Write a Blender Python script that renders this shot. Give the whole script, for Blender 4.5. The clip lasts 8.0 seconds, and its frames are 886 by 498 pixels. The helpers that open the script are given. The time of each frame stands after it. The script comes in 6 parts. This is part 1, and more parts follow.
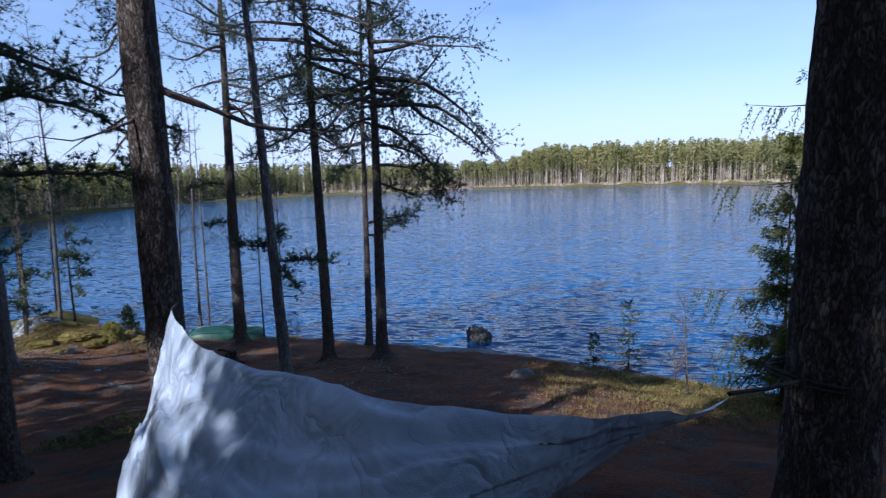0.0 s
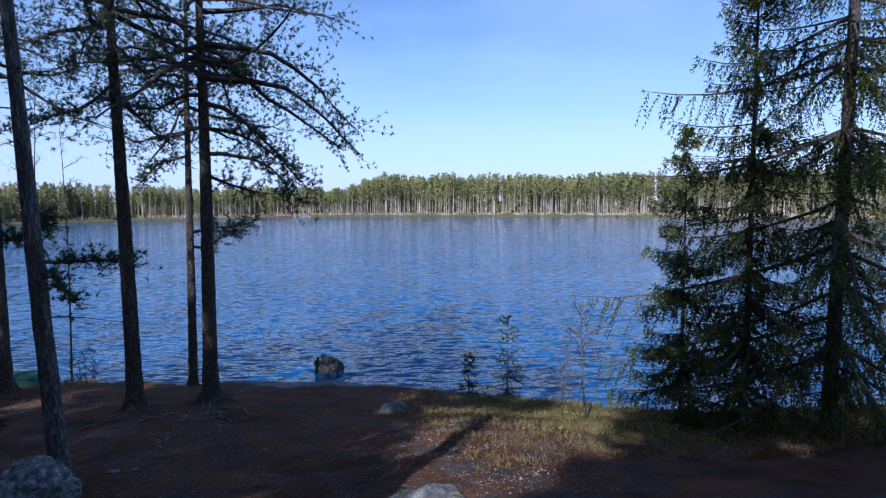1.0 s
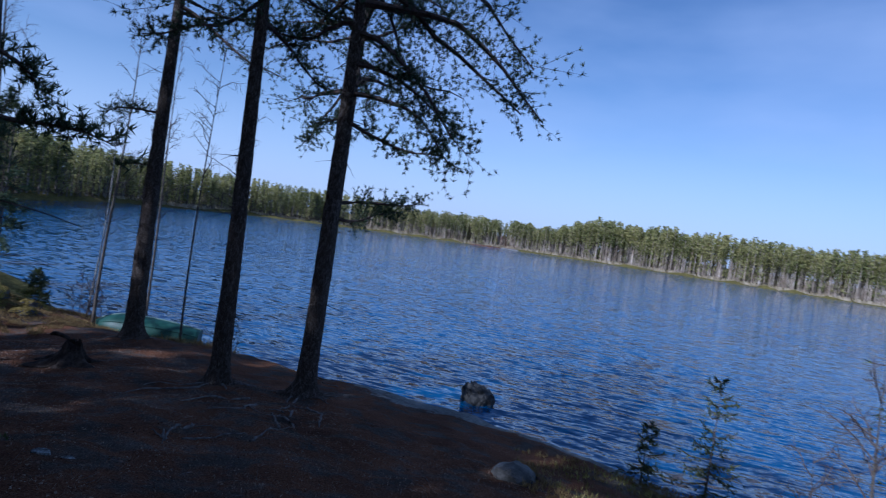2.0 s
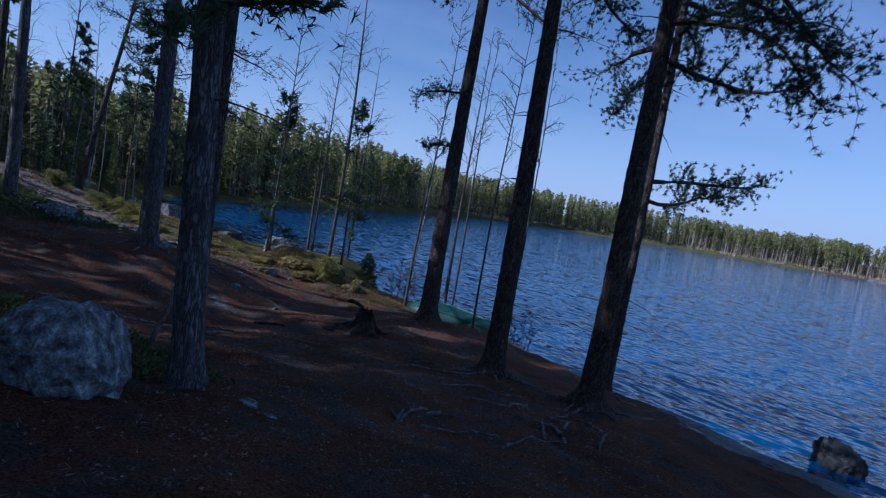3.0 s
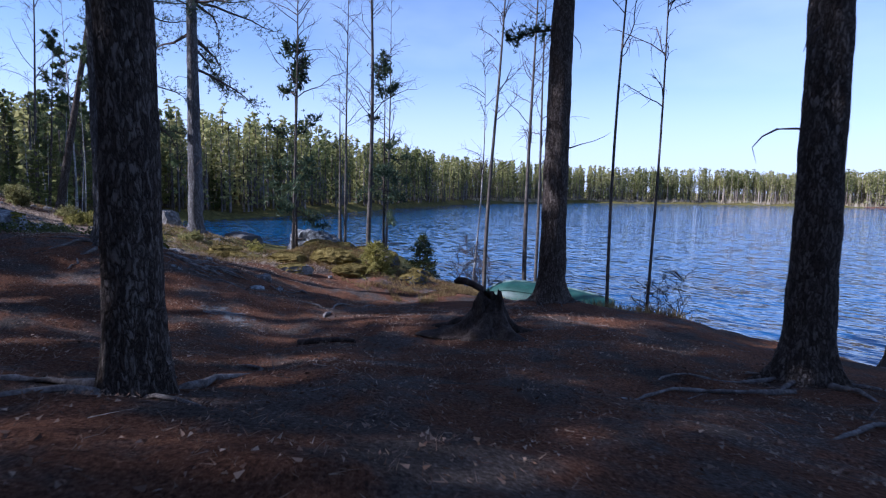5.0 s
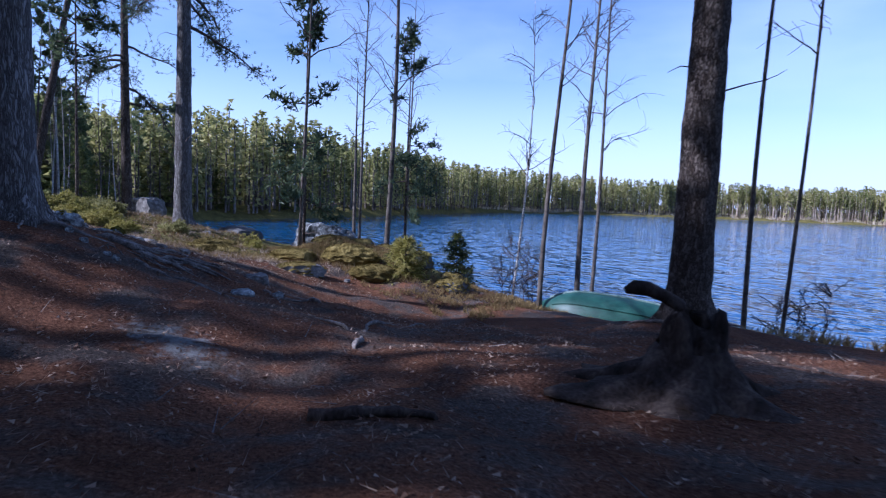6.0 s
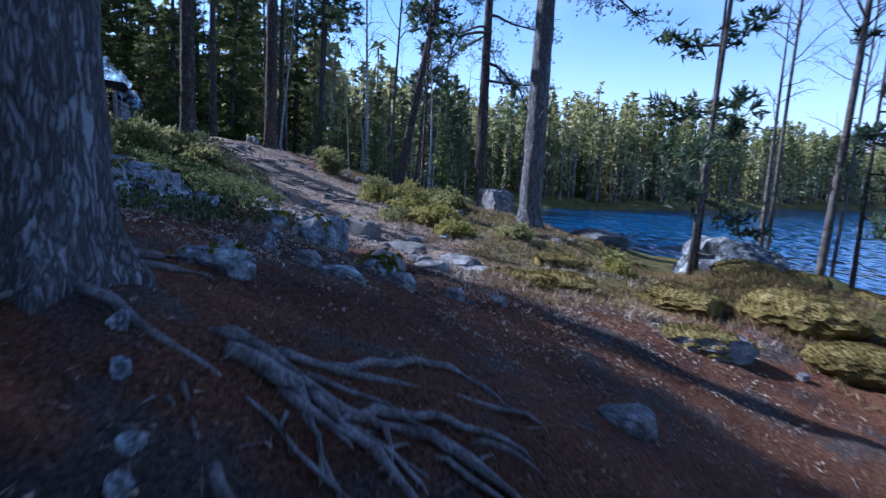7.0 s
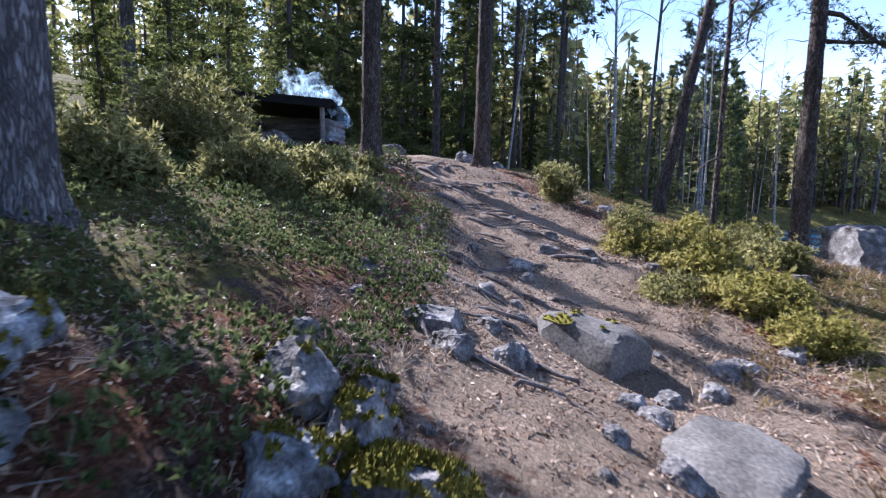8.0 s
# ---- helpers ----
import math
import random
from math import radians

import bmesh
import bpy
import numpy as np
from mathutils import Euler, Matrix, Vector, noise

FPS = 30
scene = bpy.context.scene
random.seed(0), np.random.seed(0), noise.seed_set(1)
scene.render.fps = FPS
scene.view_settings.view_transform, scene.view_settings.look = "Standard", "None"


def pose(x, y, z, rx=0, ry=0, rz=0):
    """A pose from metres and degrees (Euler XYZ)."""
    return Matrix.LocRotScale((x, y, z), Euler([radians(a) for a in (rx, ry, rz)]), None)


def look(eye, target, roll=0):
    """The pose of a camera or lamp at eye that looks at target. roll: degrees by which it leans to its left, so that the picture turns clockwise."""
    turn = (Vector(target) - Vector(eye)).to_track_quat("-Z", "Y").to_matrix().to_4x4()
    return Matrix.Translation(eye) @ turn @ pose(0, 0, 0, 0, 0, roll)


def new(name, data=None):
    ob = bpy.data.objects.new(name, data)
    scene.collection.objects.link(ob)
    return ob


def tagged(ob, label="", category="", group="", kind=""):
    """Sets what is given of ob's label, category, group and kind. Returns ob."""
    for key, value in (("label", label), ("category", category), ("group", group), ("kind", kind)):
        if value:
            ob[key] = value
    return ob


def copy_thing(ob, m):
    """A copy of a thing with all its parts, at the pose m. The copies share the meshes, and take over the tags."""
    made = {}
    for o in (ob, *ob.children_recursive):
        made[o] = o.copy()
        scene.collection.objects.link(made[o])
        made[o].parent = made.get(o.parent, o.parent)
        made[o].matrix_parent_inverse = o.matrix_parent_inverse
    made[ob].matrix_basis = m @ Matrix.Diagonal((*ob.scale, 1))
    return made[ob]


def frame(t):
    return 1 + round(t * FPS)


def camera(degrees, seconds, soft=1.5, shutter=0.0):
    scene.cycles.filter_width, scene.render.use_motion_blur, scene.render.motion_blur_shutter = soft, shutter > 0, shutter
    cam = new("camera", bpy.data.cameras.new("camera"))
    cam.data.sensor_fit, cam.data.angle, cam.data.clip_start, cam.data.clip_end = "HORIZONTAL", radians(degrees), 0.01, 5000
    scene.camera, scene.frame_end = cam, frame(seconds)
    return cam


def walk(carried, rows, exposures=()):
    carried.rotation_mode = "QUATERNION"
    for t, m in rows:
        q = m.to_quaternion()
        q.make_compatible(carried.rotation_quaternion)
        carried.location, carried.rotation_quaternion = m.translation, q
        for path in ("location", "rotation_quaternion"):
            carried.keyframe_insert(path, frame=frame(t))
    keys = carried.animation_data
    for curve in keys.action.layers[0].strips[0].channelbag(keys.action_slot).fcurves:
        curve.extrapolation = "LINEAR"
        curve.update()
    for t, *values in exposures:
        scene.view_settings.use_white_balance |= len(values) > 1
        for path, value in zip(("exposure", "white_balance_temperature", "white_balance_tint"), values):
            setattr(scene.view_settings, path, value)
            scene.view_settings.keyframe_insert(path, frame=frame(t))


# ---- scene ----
# Camera: a small drone that flies down a wooded bank to the lake shore and along it.
cam = camera(76.0, 8.0, soft=1.15, shutter=0.12)
PATH = [
    (0.0, pose(0.395, 0.214, 8.027, 82.294, 1.649, 1.884)),
    (0.5, pose(-0.140, 1.501, 7.606, 84.616, 0.931, -10.047)),
    (1.0, pose(-0.060, 2.859, 7.164, 85.083, 0.152, -14.270)),
    (1.2, pose(0.060, 3.481, 6.923, 85.050, -0.459, -14.700)),
    (2.3, pose(1.587, 7.640, 5.724, 88.050, -9.950, 17.306)),
    (2.5, pose(1.540, 7.977, 5.602, 87.900, -9.600, 22.907)),
    (3.0, pose(0.998, 8.960, 5.180, 84.627, -9.300, 38.377)),
    (3.5, pose(0.286, 9.582, 4.921, 82.847, -1.767, 42.587)),
    (4.0, pose(-0.868, 10.170, 4.560, 81.099, 2.750, 40.953)),
    (4.5, pose(-2.057, 10.930, 4.060, 81.683, 2.055, 40.351)),
    (4.7, pose(-2.570, 11.310, 3.945, 83.100, 0.335, 40.276)),
    (5.8, pose(-5.451, 13.404, 3.360, 84.782, -1.850, 39.069)),
    (6.0, pose(-6.049, 13.807, 3.226, 85.022, -2.200, 40.187)),
    (6.5, pose(-7.806, 15.110, 2.925, 82.000, -0.600, 57.638)),
    (6.8, pose(-9.224, 15.845, 3.135, 82.146, -2.089, 69.426)),
    (7.0, pose(-10.161, 16.180, 3.356, 82.063, -2.900, 75.515)),
    (7.4, pose(-12.089, 16.646, 3.749, 80.965, -1.300, 87.791)),
    (7.5, pose(-12.603, 16.731, 3.791, 80.600, -1.206, 91.300)),
    (8.0, pose(-14.896, 16.686, 3.552, 82.403, -0.921, 99.492)),
]
walk(cam, PATH, exposures=[(0.0, 0.5, 5200, 17), (1.0, 0.38, 4900, 17), (2.5, -0.25, 4650, 17), (3.0, -0.3, 4600, 17), (3.5, 0.05, 4700, 17), (4.0, 0.35, 4850, 22), (4.5, 0.58, 5050, 24), (6.0, 0.72, 4850, 26), (6.5, 0.62, 4600, 30), (7.0, 0.9, 4550, 20), (7.5, 1.3, 4950, 22), (8.0, 1.58, 5300, 24)])

# ---- sky and sun ----
SUN_FROM = Vector((-0.57, -0.82, 0.0)).normalized()
SUN_ELEV = radians(38)
world = bpy.data.worlds.new("sky")
scene.world = world
world.use_nodes = True
wn = world.node_tree
sky = wn.nodes.new("ShaderNodeTexSky")
sky.sky_type = "NISHITA"
sky.sun_disc = False
sky.sun_elevation = SUN_ELEV
sky.sun_rotation = math.atan2(SUN_FROM.x, SUN_FROM.y)
sky.air_density, sky.dust_density, sky.ozone_density = 1.0, 0.6, 1.5
wn.nodes["Background"].inputs["Strength"].default_value = 0.1
# thin white haze low over the horizon, with faint high cloud
wtc = wn.nodes.new("ShaderNodeTexCoord")
wsep = wn.nodes.new("ShaderNodeSeparateXYZ")
wn.links.new(wtc.outputs["Generated"], wsep.inputs[0])
wlow = wn.nodes.new("ShaderNodeMapRange")
wlow.interpolation_type = "SMOOTHSTEP"
wlow.inputs["From Min"].default_value, wlow.inputs["From Max"].default_value = 0.0, 0.27
wlow.inputs["To Min"].default_value, wlow.inputs["To Max"].default_value = 0.75, 0.0
wn.links.new(wsep.outputs["Z"], wlow.inputs["Value"])
wmap = wn.nodes.new("ShaderNodeMapping")
wmap.inputs["Scale"].default_value = (1.0, 1.0, 3.0)
wn.links.new(wtc.outputs["Generated"], wmap.inputs["Vector"])
wcl = wn.nodes.new("ShaderNodeTexNoise")
wcl.inputs["Scale"].default_value, wcl.inputs["Detail"].default_value = 1.6, 5.0
wn.links.new(wmap.outputs[0], wcl.inputs["Vector"])
wcr = wn.nodes.new("ShaderNodeMapRange")
wcr.inputs["From Min"].default_value, wcr.inputs["From Max"].default_value = 0.47, 0.7
wcr.inputs["To Min"].default_value, wcr.inputs["To Max"].default_value = 0.0, 0.38
wn.links.new(wcl.outputs["Fac"], wcr.inputs["Value"])
wmax = wn.nodes.new("ShaderNodeMath")
wmax.operation = "MAXIMUM"
wn.links.new(wlow.outputs[0], wmax.inputs[0]), wn.links.new(wcr.outputs[0], wmax.inputs[1])
wmix = wn.nodes.new("ShaderNodeMix")
wmix.data_type = "RGBA"
wmix.inputs["B"].default_value = (5.6, 6.3, 7.6, 1)
wn.links.new(wmax.outputs[0], wmix.inputs["Factor"])
wn.links.new(sky.outputs[0], wmix.inputs["A"])
wn.links.new(wmix.outputs["Result"], wn.nodes["Background"].inputs["Color"])
sun = new("sun", bpy.data.lights.new("sun", "SUN"))
sun.data.energy, sun.data.angle, sun.data.color = 5.0, radians(0.53), (1.0, 0.93, 0.82)
toward = SUN_FROM * math.cos(SUN_ELEV) + Vector((0, 0, math.sin(SUN_ELEV)))
sun.matrix_world = look(toward * 60, (0, 0, 0))


# ---- materials ----
def mat(name, colors, rough=0.8, scale=3.0, fine=40.0, bump=0.3, metal=0.0, spec=0.3, bump_dist=0.01, stretch=(1, 1, 1), dirt=None, coords="Object", rand=0.0):
    """A procedural surface: colours mixed by a coarse noise, varied by a fine one, with relief from both."""
    m = bpy.data.materials.new(name)
    m.use_nodes = True
    n, l = m.node_tree.nodes, m.node_tree.links
    b = n["Principled BSDF"]
    b.inputs["Roughness"].default_value, b.inputs["Metallic"].default_value = rough, metal
    b.inputs["Specular IOR Level"].default_value = spec
    tc = n.new("ShaderNodeTexCoord")
    mp = n.new("ShaderNodeMapping")
    mp.inputs["Scale"].default_value = stretch
    l.new(tc.outputs[coords], mp.inputs["Vector"])
    big = n.new("ShaderNodeTexNoise")
    big.inputs["Scale"].default_value, big.inputs["Detail"].default_value, big.inputs["Roughness"].default_value = scale, 6.0, 0.6
    small = n.new("ShaderNodeTexNoise")
    small.inputs["Scale"].default_value, small.inputs["Detail"].default_value = fine, 4.0
    l.new(mp.outputs[0], big.inputs["Vector"]), l.new(mp.outputs[0], small.inputs["Vector"])
    ramp = n.new("ShaderNodeValToRGB")
    el = ramp.color_ramp.elements
    while len(el) < len(colors):
        el.new(0.5)
    for k, c in enumerate(colors):
        el[k].position = 0.3 + 0.4 * k / max(1, len(colors) - 1)
        el[k].color = (*c, 1)
    l.new(big.outputs["Fac"], ramp.inputs["Fac"])
    hsv = n.new("ShaderNodeHueSaturation")
    mr = n.new("ShaderNodeMapRange")
    mr.inputs["From Min"].default_value, mr.inputs["From Max"].default_value = 0.3, 0.7
    mr.inputs["To Min"].default_value, mr.inputs["To Max"].default_value = 0.62, 1.38
    l.new(small.outputs["Fac"], mr.inputs["Value"])
    val = mr.outputs[0]
    if rand:
        oi = n.new("ShaderNodeObjectInfo")
        mr2 = n.new("ShaderNodeMapRange")
        mr2.inputs["To Min"].default_value, mr2.inputs["To Max"].default_value = 1 - rand, 1 + rand
        l.new(oi.outputs["Random"], mr2.inputs["Value"])
        mu = n.new("ShaderNodeMath")
        mu.operation = "MULTIPLY"
        l.new(val, mu.inputs[0]), l.new(mr2.outputs[0], mu.inputs[1])
        val = mu.outputs[0]
    l.new(val, hsv.inputs["Value"])
    l.new(ramp.outputs[0], hsv.inputs["Color"])
    l.new(hsv.outputs[0], b.inputs["Base Color"])
    if bump:
        add = n.new("ShaderNodeMath")
        add.operation = "MULTIPLY_ADD"
        add.inputs[1].default_value = 0.5
        l.new(small.outputs["Fac"], add.inputs[0]), l.new(big.outputs["Fac"], add.inputs[2])
        bm_ = n.new("ShaderNodeBump")
        bm_.inputs["Strength"].default_value, bm_.inputs["Distance"].default_value = bump, bump_dist
        l.new(add.outputs[0], bm_.inputs["Height"])
        l.new(bm_.outputs[0], b.inputs["Normal"])
    return m


def leaf_mat(name, colors, rough=0.55, trans=0.38, scale=1.2):
    """Foliage: colour varied from clump to clump, with some light passing through."""
    m = bpy.data.materials.new(name)
    m.use_nodes = True
    n, l = m.node_tree.nodes, m.node_tree.links
    b = n["Principled BSDF"]
    b.inputs["Roughness"].default_value, b.inputs["Specular IOR Level"].default_value = rough, 0.25
    geo = n.new("ShaderNodeNewGeometry")
    tc = n.new("ShaderNodeTexCoord")
    big = n.new("ShaderNodeTexNoise")
    big.inputs["Scale"].default_value = scale
    l.new(tc.outputs["Object"], big.inputs["Vector"])
    mix = n.new("ShaderNodeMath")
    mix.operation = "MULTIPLY_ADD"
    mix.inputs[1].default_value = 0.45
    l.new(geo.outputs["Random Per Island"], mix.inputs[0]), l.new(big.outputs["Fac"], mix.inputs[2])
    ramp = n.new("ShaderNodeValToRGB")
    el = ramp.color_ramp.elements
    while len(el) < len(colors):
        el.new(0.5)
    for k, c in enumerate(colors):
        el[k].position, el[k].color = 0.4 + 0.55 * k / max(1, len(colors) - 1), (*c, 1)
    l.new(mix.outputs[0], ramp.inputs["Fac"])
    l.new(ramp.outputs[0], b.inputs["Base Color"])
    tr = n.new("ShaderNodeBsdfTranslucent")
    l.new(ramp.outputs[0], tr.inputs["Color"])
    ms = n.new("ShaderNodeMixShader")
    ms.inputs[0].default_value = trans
    l.new(b.outputs[0], ms.inputs[1]), l.new(tr.outputs[0], ms.inputs[2])
    l.new(ms.outputs[0], n["Material Output"].inputs["Surface"])
    return m


def bark_material(name, crack, plates, scale=11.0, stretch=0.28, depth=0.03):
    """Plated bark: dark fissures between flaking upright plates."""
    m = bpy.data.materials.new(name)
    m.use_nodes = True
    n, l = m.node_tree.nodes, m.node_tree.links
    b = n["Principled BSDF"]
    b.inputs["Roughness"].default_value, b.inputs["Specular IOR Level"].default_value = 0.95, 0.08
    tc = n.new("ShaderNodeTexCoord")
    mp = n.new("ShaderNodeMapping")
    mp.inputs["Scale"].default_value = (1, 1, stretch)
    l.new(tc.outputs["Object"], mp.inputs["Vector"])
    warp = n.new("ShaderNodeTexNoise")
    warp.inputs["Scale"].default_value, warp.inputs["Detail"].default_value = 24.0, 6.0
    l.new(mp.outputs[0], warp.inputs["Vector"])
    sub = n.new("ShaderNodeVectorMath")
    sub.operation = "MULTIPLY_ADD"
    sub.inputs[1].default_value = (0.12, 0.12, 0.12)
    l.new(warp.outputs["Color"], sub.inputs[0]), l.new(mp.outputs[0], sub.inputs[2])
    vor = n.new("ShaderNodeTexVoronoi")
    vor.feature = "DISTANCE_TO_EDGE"
    vor.inputs["Scale"].default_value = scale
    l.new(sub.outputs[0], vor.inputs["Vector"])
    cell = n.new("ShaderNodeTexVoronoi")
    cell.inputs["Scale"].default_value = scale
    l.new(sub.outputs[0], cell.inputs["Vector"])
    fine = n.new("ShaderNodeTexNoise")
    fine.inputs["Scale"].default_value, fine.inputs["Detail"].default_value, fine.inputs["Roughness"].default_value = 70.0, 8.0, 0.75
    l.new(mp.outputs[0], fine.inputs["Vector"])
    edge = n.new("ShaderNodeMapRange")
    edge.interpolation_type = "SMOOTHSTEP"
    edge.inputs["From Min"].default_value, edge.inputs["From Max"].default_value = -0.12, 0.32
    l.new(vor.outputs["Distance"], edge.inputs["Value"])
    ad = n.new("ShaderNodeMath")
    ad.operation = "MULTIPLY_ADD"
    ad.inputs[1].default_value = 0.9
    sepc = n.new("ShaderNodeSeparateColor")
    l.new(cell.outputs["Color"], sepc.inputs[0])
    l.new(fine.outputs["Fac"], ad.inputs[0]), l.new(sepc.outputs[0], ad.inputs[2])
    ramp = n.new("ShaderNodeValToRGB")
    e = ramp.color_ramp.elements
    while len(e) < len(plates):
        e.new(0.5)
    for k, c in enumerate(plates):
        e[k].position, e[k].color = 0.3 + 0.9 * k / (len(plates) - 1) if k < len(plates) - 1 else 1.0, (*c, 1)
    l.new(ad.outputs[0], ramp.inputs["Fac"])
    mx = n.new("ShaderNodeMix")
    mx.data_type = "RGBA"
    mx.inputs["A"].default_value = (*crack, 1)
    l.new(edge.outputs[0], mx.inputs["Factor"]), l.new(ramp.outputs[0], mx.inputs["B"])
    l.new(mx.outputs["Result"], b.inputs["Base Color"])
    ht = n.new("ShaderNodeMath")
    ht.operation = "MULTIPLY_ADD"
    ht.inputs[1].default_value = 0.35
    l.new(fine.outputs["Fac"], ht.inputs[0]), l.new(edge.outputs[0], ht.inputs[2])
    bu = n.new("ShaderNodeBump")
    bu.inputs["Strength"].default_value, bu.inputs["Distance"].default_value = 1.0, depth
    l.new(ht.outputs[0], bu.inputs["Height"]), l.new(bu.outputs[0], b.inputs["Normal"])
    return m


BARK = bark_material("pine_bark", (0.035, 0.027, 0.023), [(0.075, 0.056, 0.044), (0.135, 0.105, 0.086), (0.23, 0.19, 0.16)], 34.0, 0.33, 0.025)
# Paler grey copy of the pine bark, lightened for trunks lit by the sky.
LIT_GREY_BARK = bark_material("flaking_lit_grey_bark", (0.065, 0.058, 0.054), [(0.13, 0.12, 0.114), (0.185, 0.175, 0.17), (0.3, 0.29, 0.285)], 30.0, 0.2, 0.02)
BARK_RED = mat("upper_pine_bark", [(0.14, 0.065, 0.035), (0.26, 0.13, 0.07), (0.33, 0.19, 0.11)], 0.9, 9, 50, 0.5, spec=0.1, stretch=(1, 1, 0.4))
SPRUCE_BARK = mat("spruce_bark", [(0.035, 0.028, 0.025), (0.09, 0.075, 0.065), (0.15, 0.125, 0.11)], 0.95, 20, 70, 0.8, spec=0.08, bump_dist=0.015)
BIRCH_BARK = mat("birch_bark", [(0.1, 0.085, 0.075), (0.36, 0.34, 0.31), (0.6, 0.57, 0.52)], 0.8, 7, 45, 0.4, spec=0.15, stretch=(1, 1, 3.0))
DARK_BARK = mat("alder_bark", [(0.05, 0.04, 0.035), (0.11, 0.095, 0.08), (0.17, 0.15, 0.13)], 0.9, 10, 50, 0.5, spec=0.1)
TWIG = mat("dry_twigs", [(0.06, 0.045, 0.04), (0.13, 0.1, 0.085)], 0.9, 8, 40, 0.0, spec=0.1)
NEEDLE = leaf_mat("pine_needles", [(0.025, 0.045, 0.03), (0.06, 0.09, 0.05), (0.13, 0.16, 0.075)])
# Needles of the wood, lightened in colour to stand in for light through crowns.
WOOD_PINE = leaf_mat("forest_pine_needles", [(0.06, 0.085, 0.035), (0.12, 0.155, 0.06), (0.22, 0.25, 0.1)], trans=0.5)
WOOD_SPRUCE = leaf_mat("forest_spruce_needles", [(0.04, 0.06, 0.02), (0.1, 0.125, 0.035), (0.21, 0.22, 0.06)], trans=0.5)
SPRUCE_NEEDLE = leaf_mat("spruce_needles", [(0.012, 0.022, 0.008), (0.045, 0.065, 0.016), (0.2, 0.2, 0.045)])
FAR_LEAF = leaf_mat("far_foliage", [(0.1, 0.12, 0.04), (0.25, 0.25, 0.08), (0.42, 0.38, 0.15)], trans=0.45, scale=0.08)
REED = leaf_mat("pale_reeds", [(0.3, 0.24, 0.15), (0.45, 0.37, 0.25), (0.58, 0.5, 0.37)], 0.8)
JUNIPER = leaf_mat("juniper_leaves", [(0.09, 0.09, 0.03), (0.225, 0.215, 0.073), (0.43, 0.395, 0.17)], trans=0.45)
LINGON = leaf_mat("lingonberry_leaves", [(0.035, 0.05, 0.018), (0.085, 0.11, 0.035), (0.2, 0.22, 0.085)], 0.4)
DRYGRASS = leaf_mat("dry_grass", [(0.1, 0.064, 0.028), (0.2, 0.135, 0.055), (0.33, 0.24, 0.1)], 0.8)
GREENGRASS = leaf_mat("spring_shoots", [(0.14, 0.13, 0.028), (0.29, 0.265, 0.06), (0.46, 0.4, 0.14)], 0.6, 0.45)
LITTER = leaf_mat("leaf_litter", [(0.055, 0.032, 0.022), (0.17, 0.1, 0.066), (0.36, 0.27, 0.2)], 0.85, 0.1)
STONE = mat("granite", [(0.05, 0.046, 0.042), (0.12, 0.112, 0.104), (0.2, 0.19, 0.178), (0.36, 0.345, 0.325)], 0.9, 8.0, 60, 1.0, spec=0.2, bump_dist=0.02, rand=0.15)
DARK_STONE = mat("dark_granite", [(0.03, 0.03, 0.03), (0.065, 0.063, 0.06), (0.12, 0.115, 0.11)], 0.7, 4, 40, 0.7, spec=0.3, bump_dist=0.02)
# Darkest granite, for the boulder in the lake.
DARK_LAKE_STONE = mat("lake_stone", [(0.012, 0.012, 0.012), (0.03, 0.03, 0.029), (0.06, 0.058, 0.055)], 0.6, 5, 40, 0.8, spec=0.3, bump_dist=0.03)
LICHEN = mat("lichened_granite", [(0.05, 0.05, 0.046), (0.13, 0.13, 0.13), (0.26, 0.275, 0.275), (0.54, 0.56, 0.545)], 0.9, 12.0, 60, 1.0, spec=0.15, bump_dist=0.02, rand=0.1)
MOSS = mat("moss", [(0.045, 0.042, 0.01), (0.125, 0.115, 0.02), (0.25, 0.215, 0.05)], 0.95, 7, 90, 1.0, spec=0.05, bump_dist=0.02)
DRY_MOSS = mat("dry_moss", [(0.06, 0.046, 0.014), (0.155, 0.118, 0.036), (0.3, 0.235, 0.085)], 0.95, 6, 80, 1.0, spec=0.05, bump_dist=0.03)
ROOT = mat("weathered_root", [(0.07, 0.06, 0.054), (0.15, 0.13, 0.118), (0.25, 0.225, 0.21)], 0.9, 14, 70, 0.7, spec=0.1)
DEADWOOD = mat("dead_wood", [(0.02, 0.016, 0.013), (0.05, 0.037, 0.03), (0.1, 0.078, 0.062)], 0.95, 9, 60, 0.9, spec=0.08, stretch=(1, 1, 0.4))
WORN_STONE = mat("worn_granite", [(0.07, 0.065, 0.058), (0.125, 0.116, 0.104), (0.18, 0.168, 0.15)], 0.9, 3.5, 50, 0.5, spec=0.12)
BOATKEEL = mat("worn_boat_paint", [(0.06, 0.12, 0.11), (0.14, 0.2, 0.18), (0.25, 0.29, 0.27)], 0.6, 6, 60, 0.2)
BOATPAINT = mat("green_boat_paint", [(0.008, 0.04, 0.03), (0.013, 0.058, 0.042), (0.03, 0.08, 0.06)], 0.5, 3, 60, 0.15, spec=0.4)
LOG = mat("grey_logs", [(0.09, 0.085, 0.085), (0.19, 0.18, 0.175), (0.28, 0.27, 0.26)], 0.9, 6, 60, 0.5, spec=0.1, stretch=(0.3, 1, 1))
ROOFING = mat("roofing_felt", [(0.012, 0.012, 0.013), (0.028, 0.027, 0.027)], 0.95, 6, 80, 0.4, spec=0.1)
ROPE = mat("dark_rope", [(0.02, 0.018, 0.016), (0.05, 0.045, 0.04)], 0.9, 30, 120, 0.3)


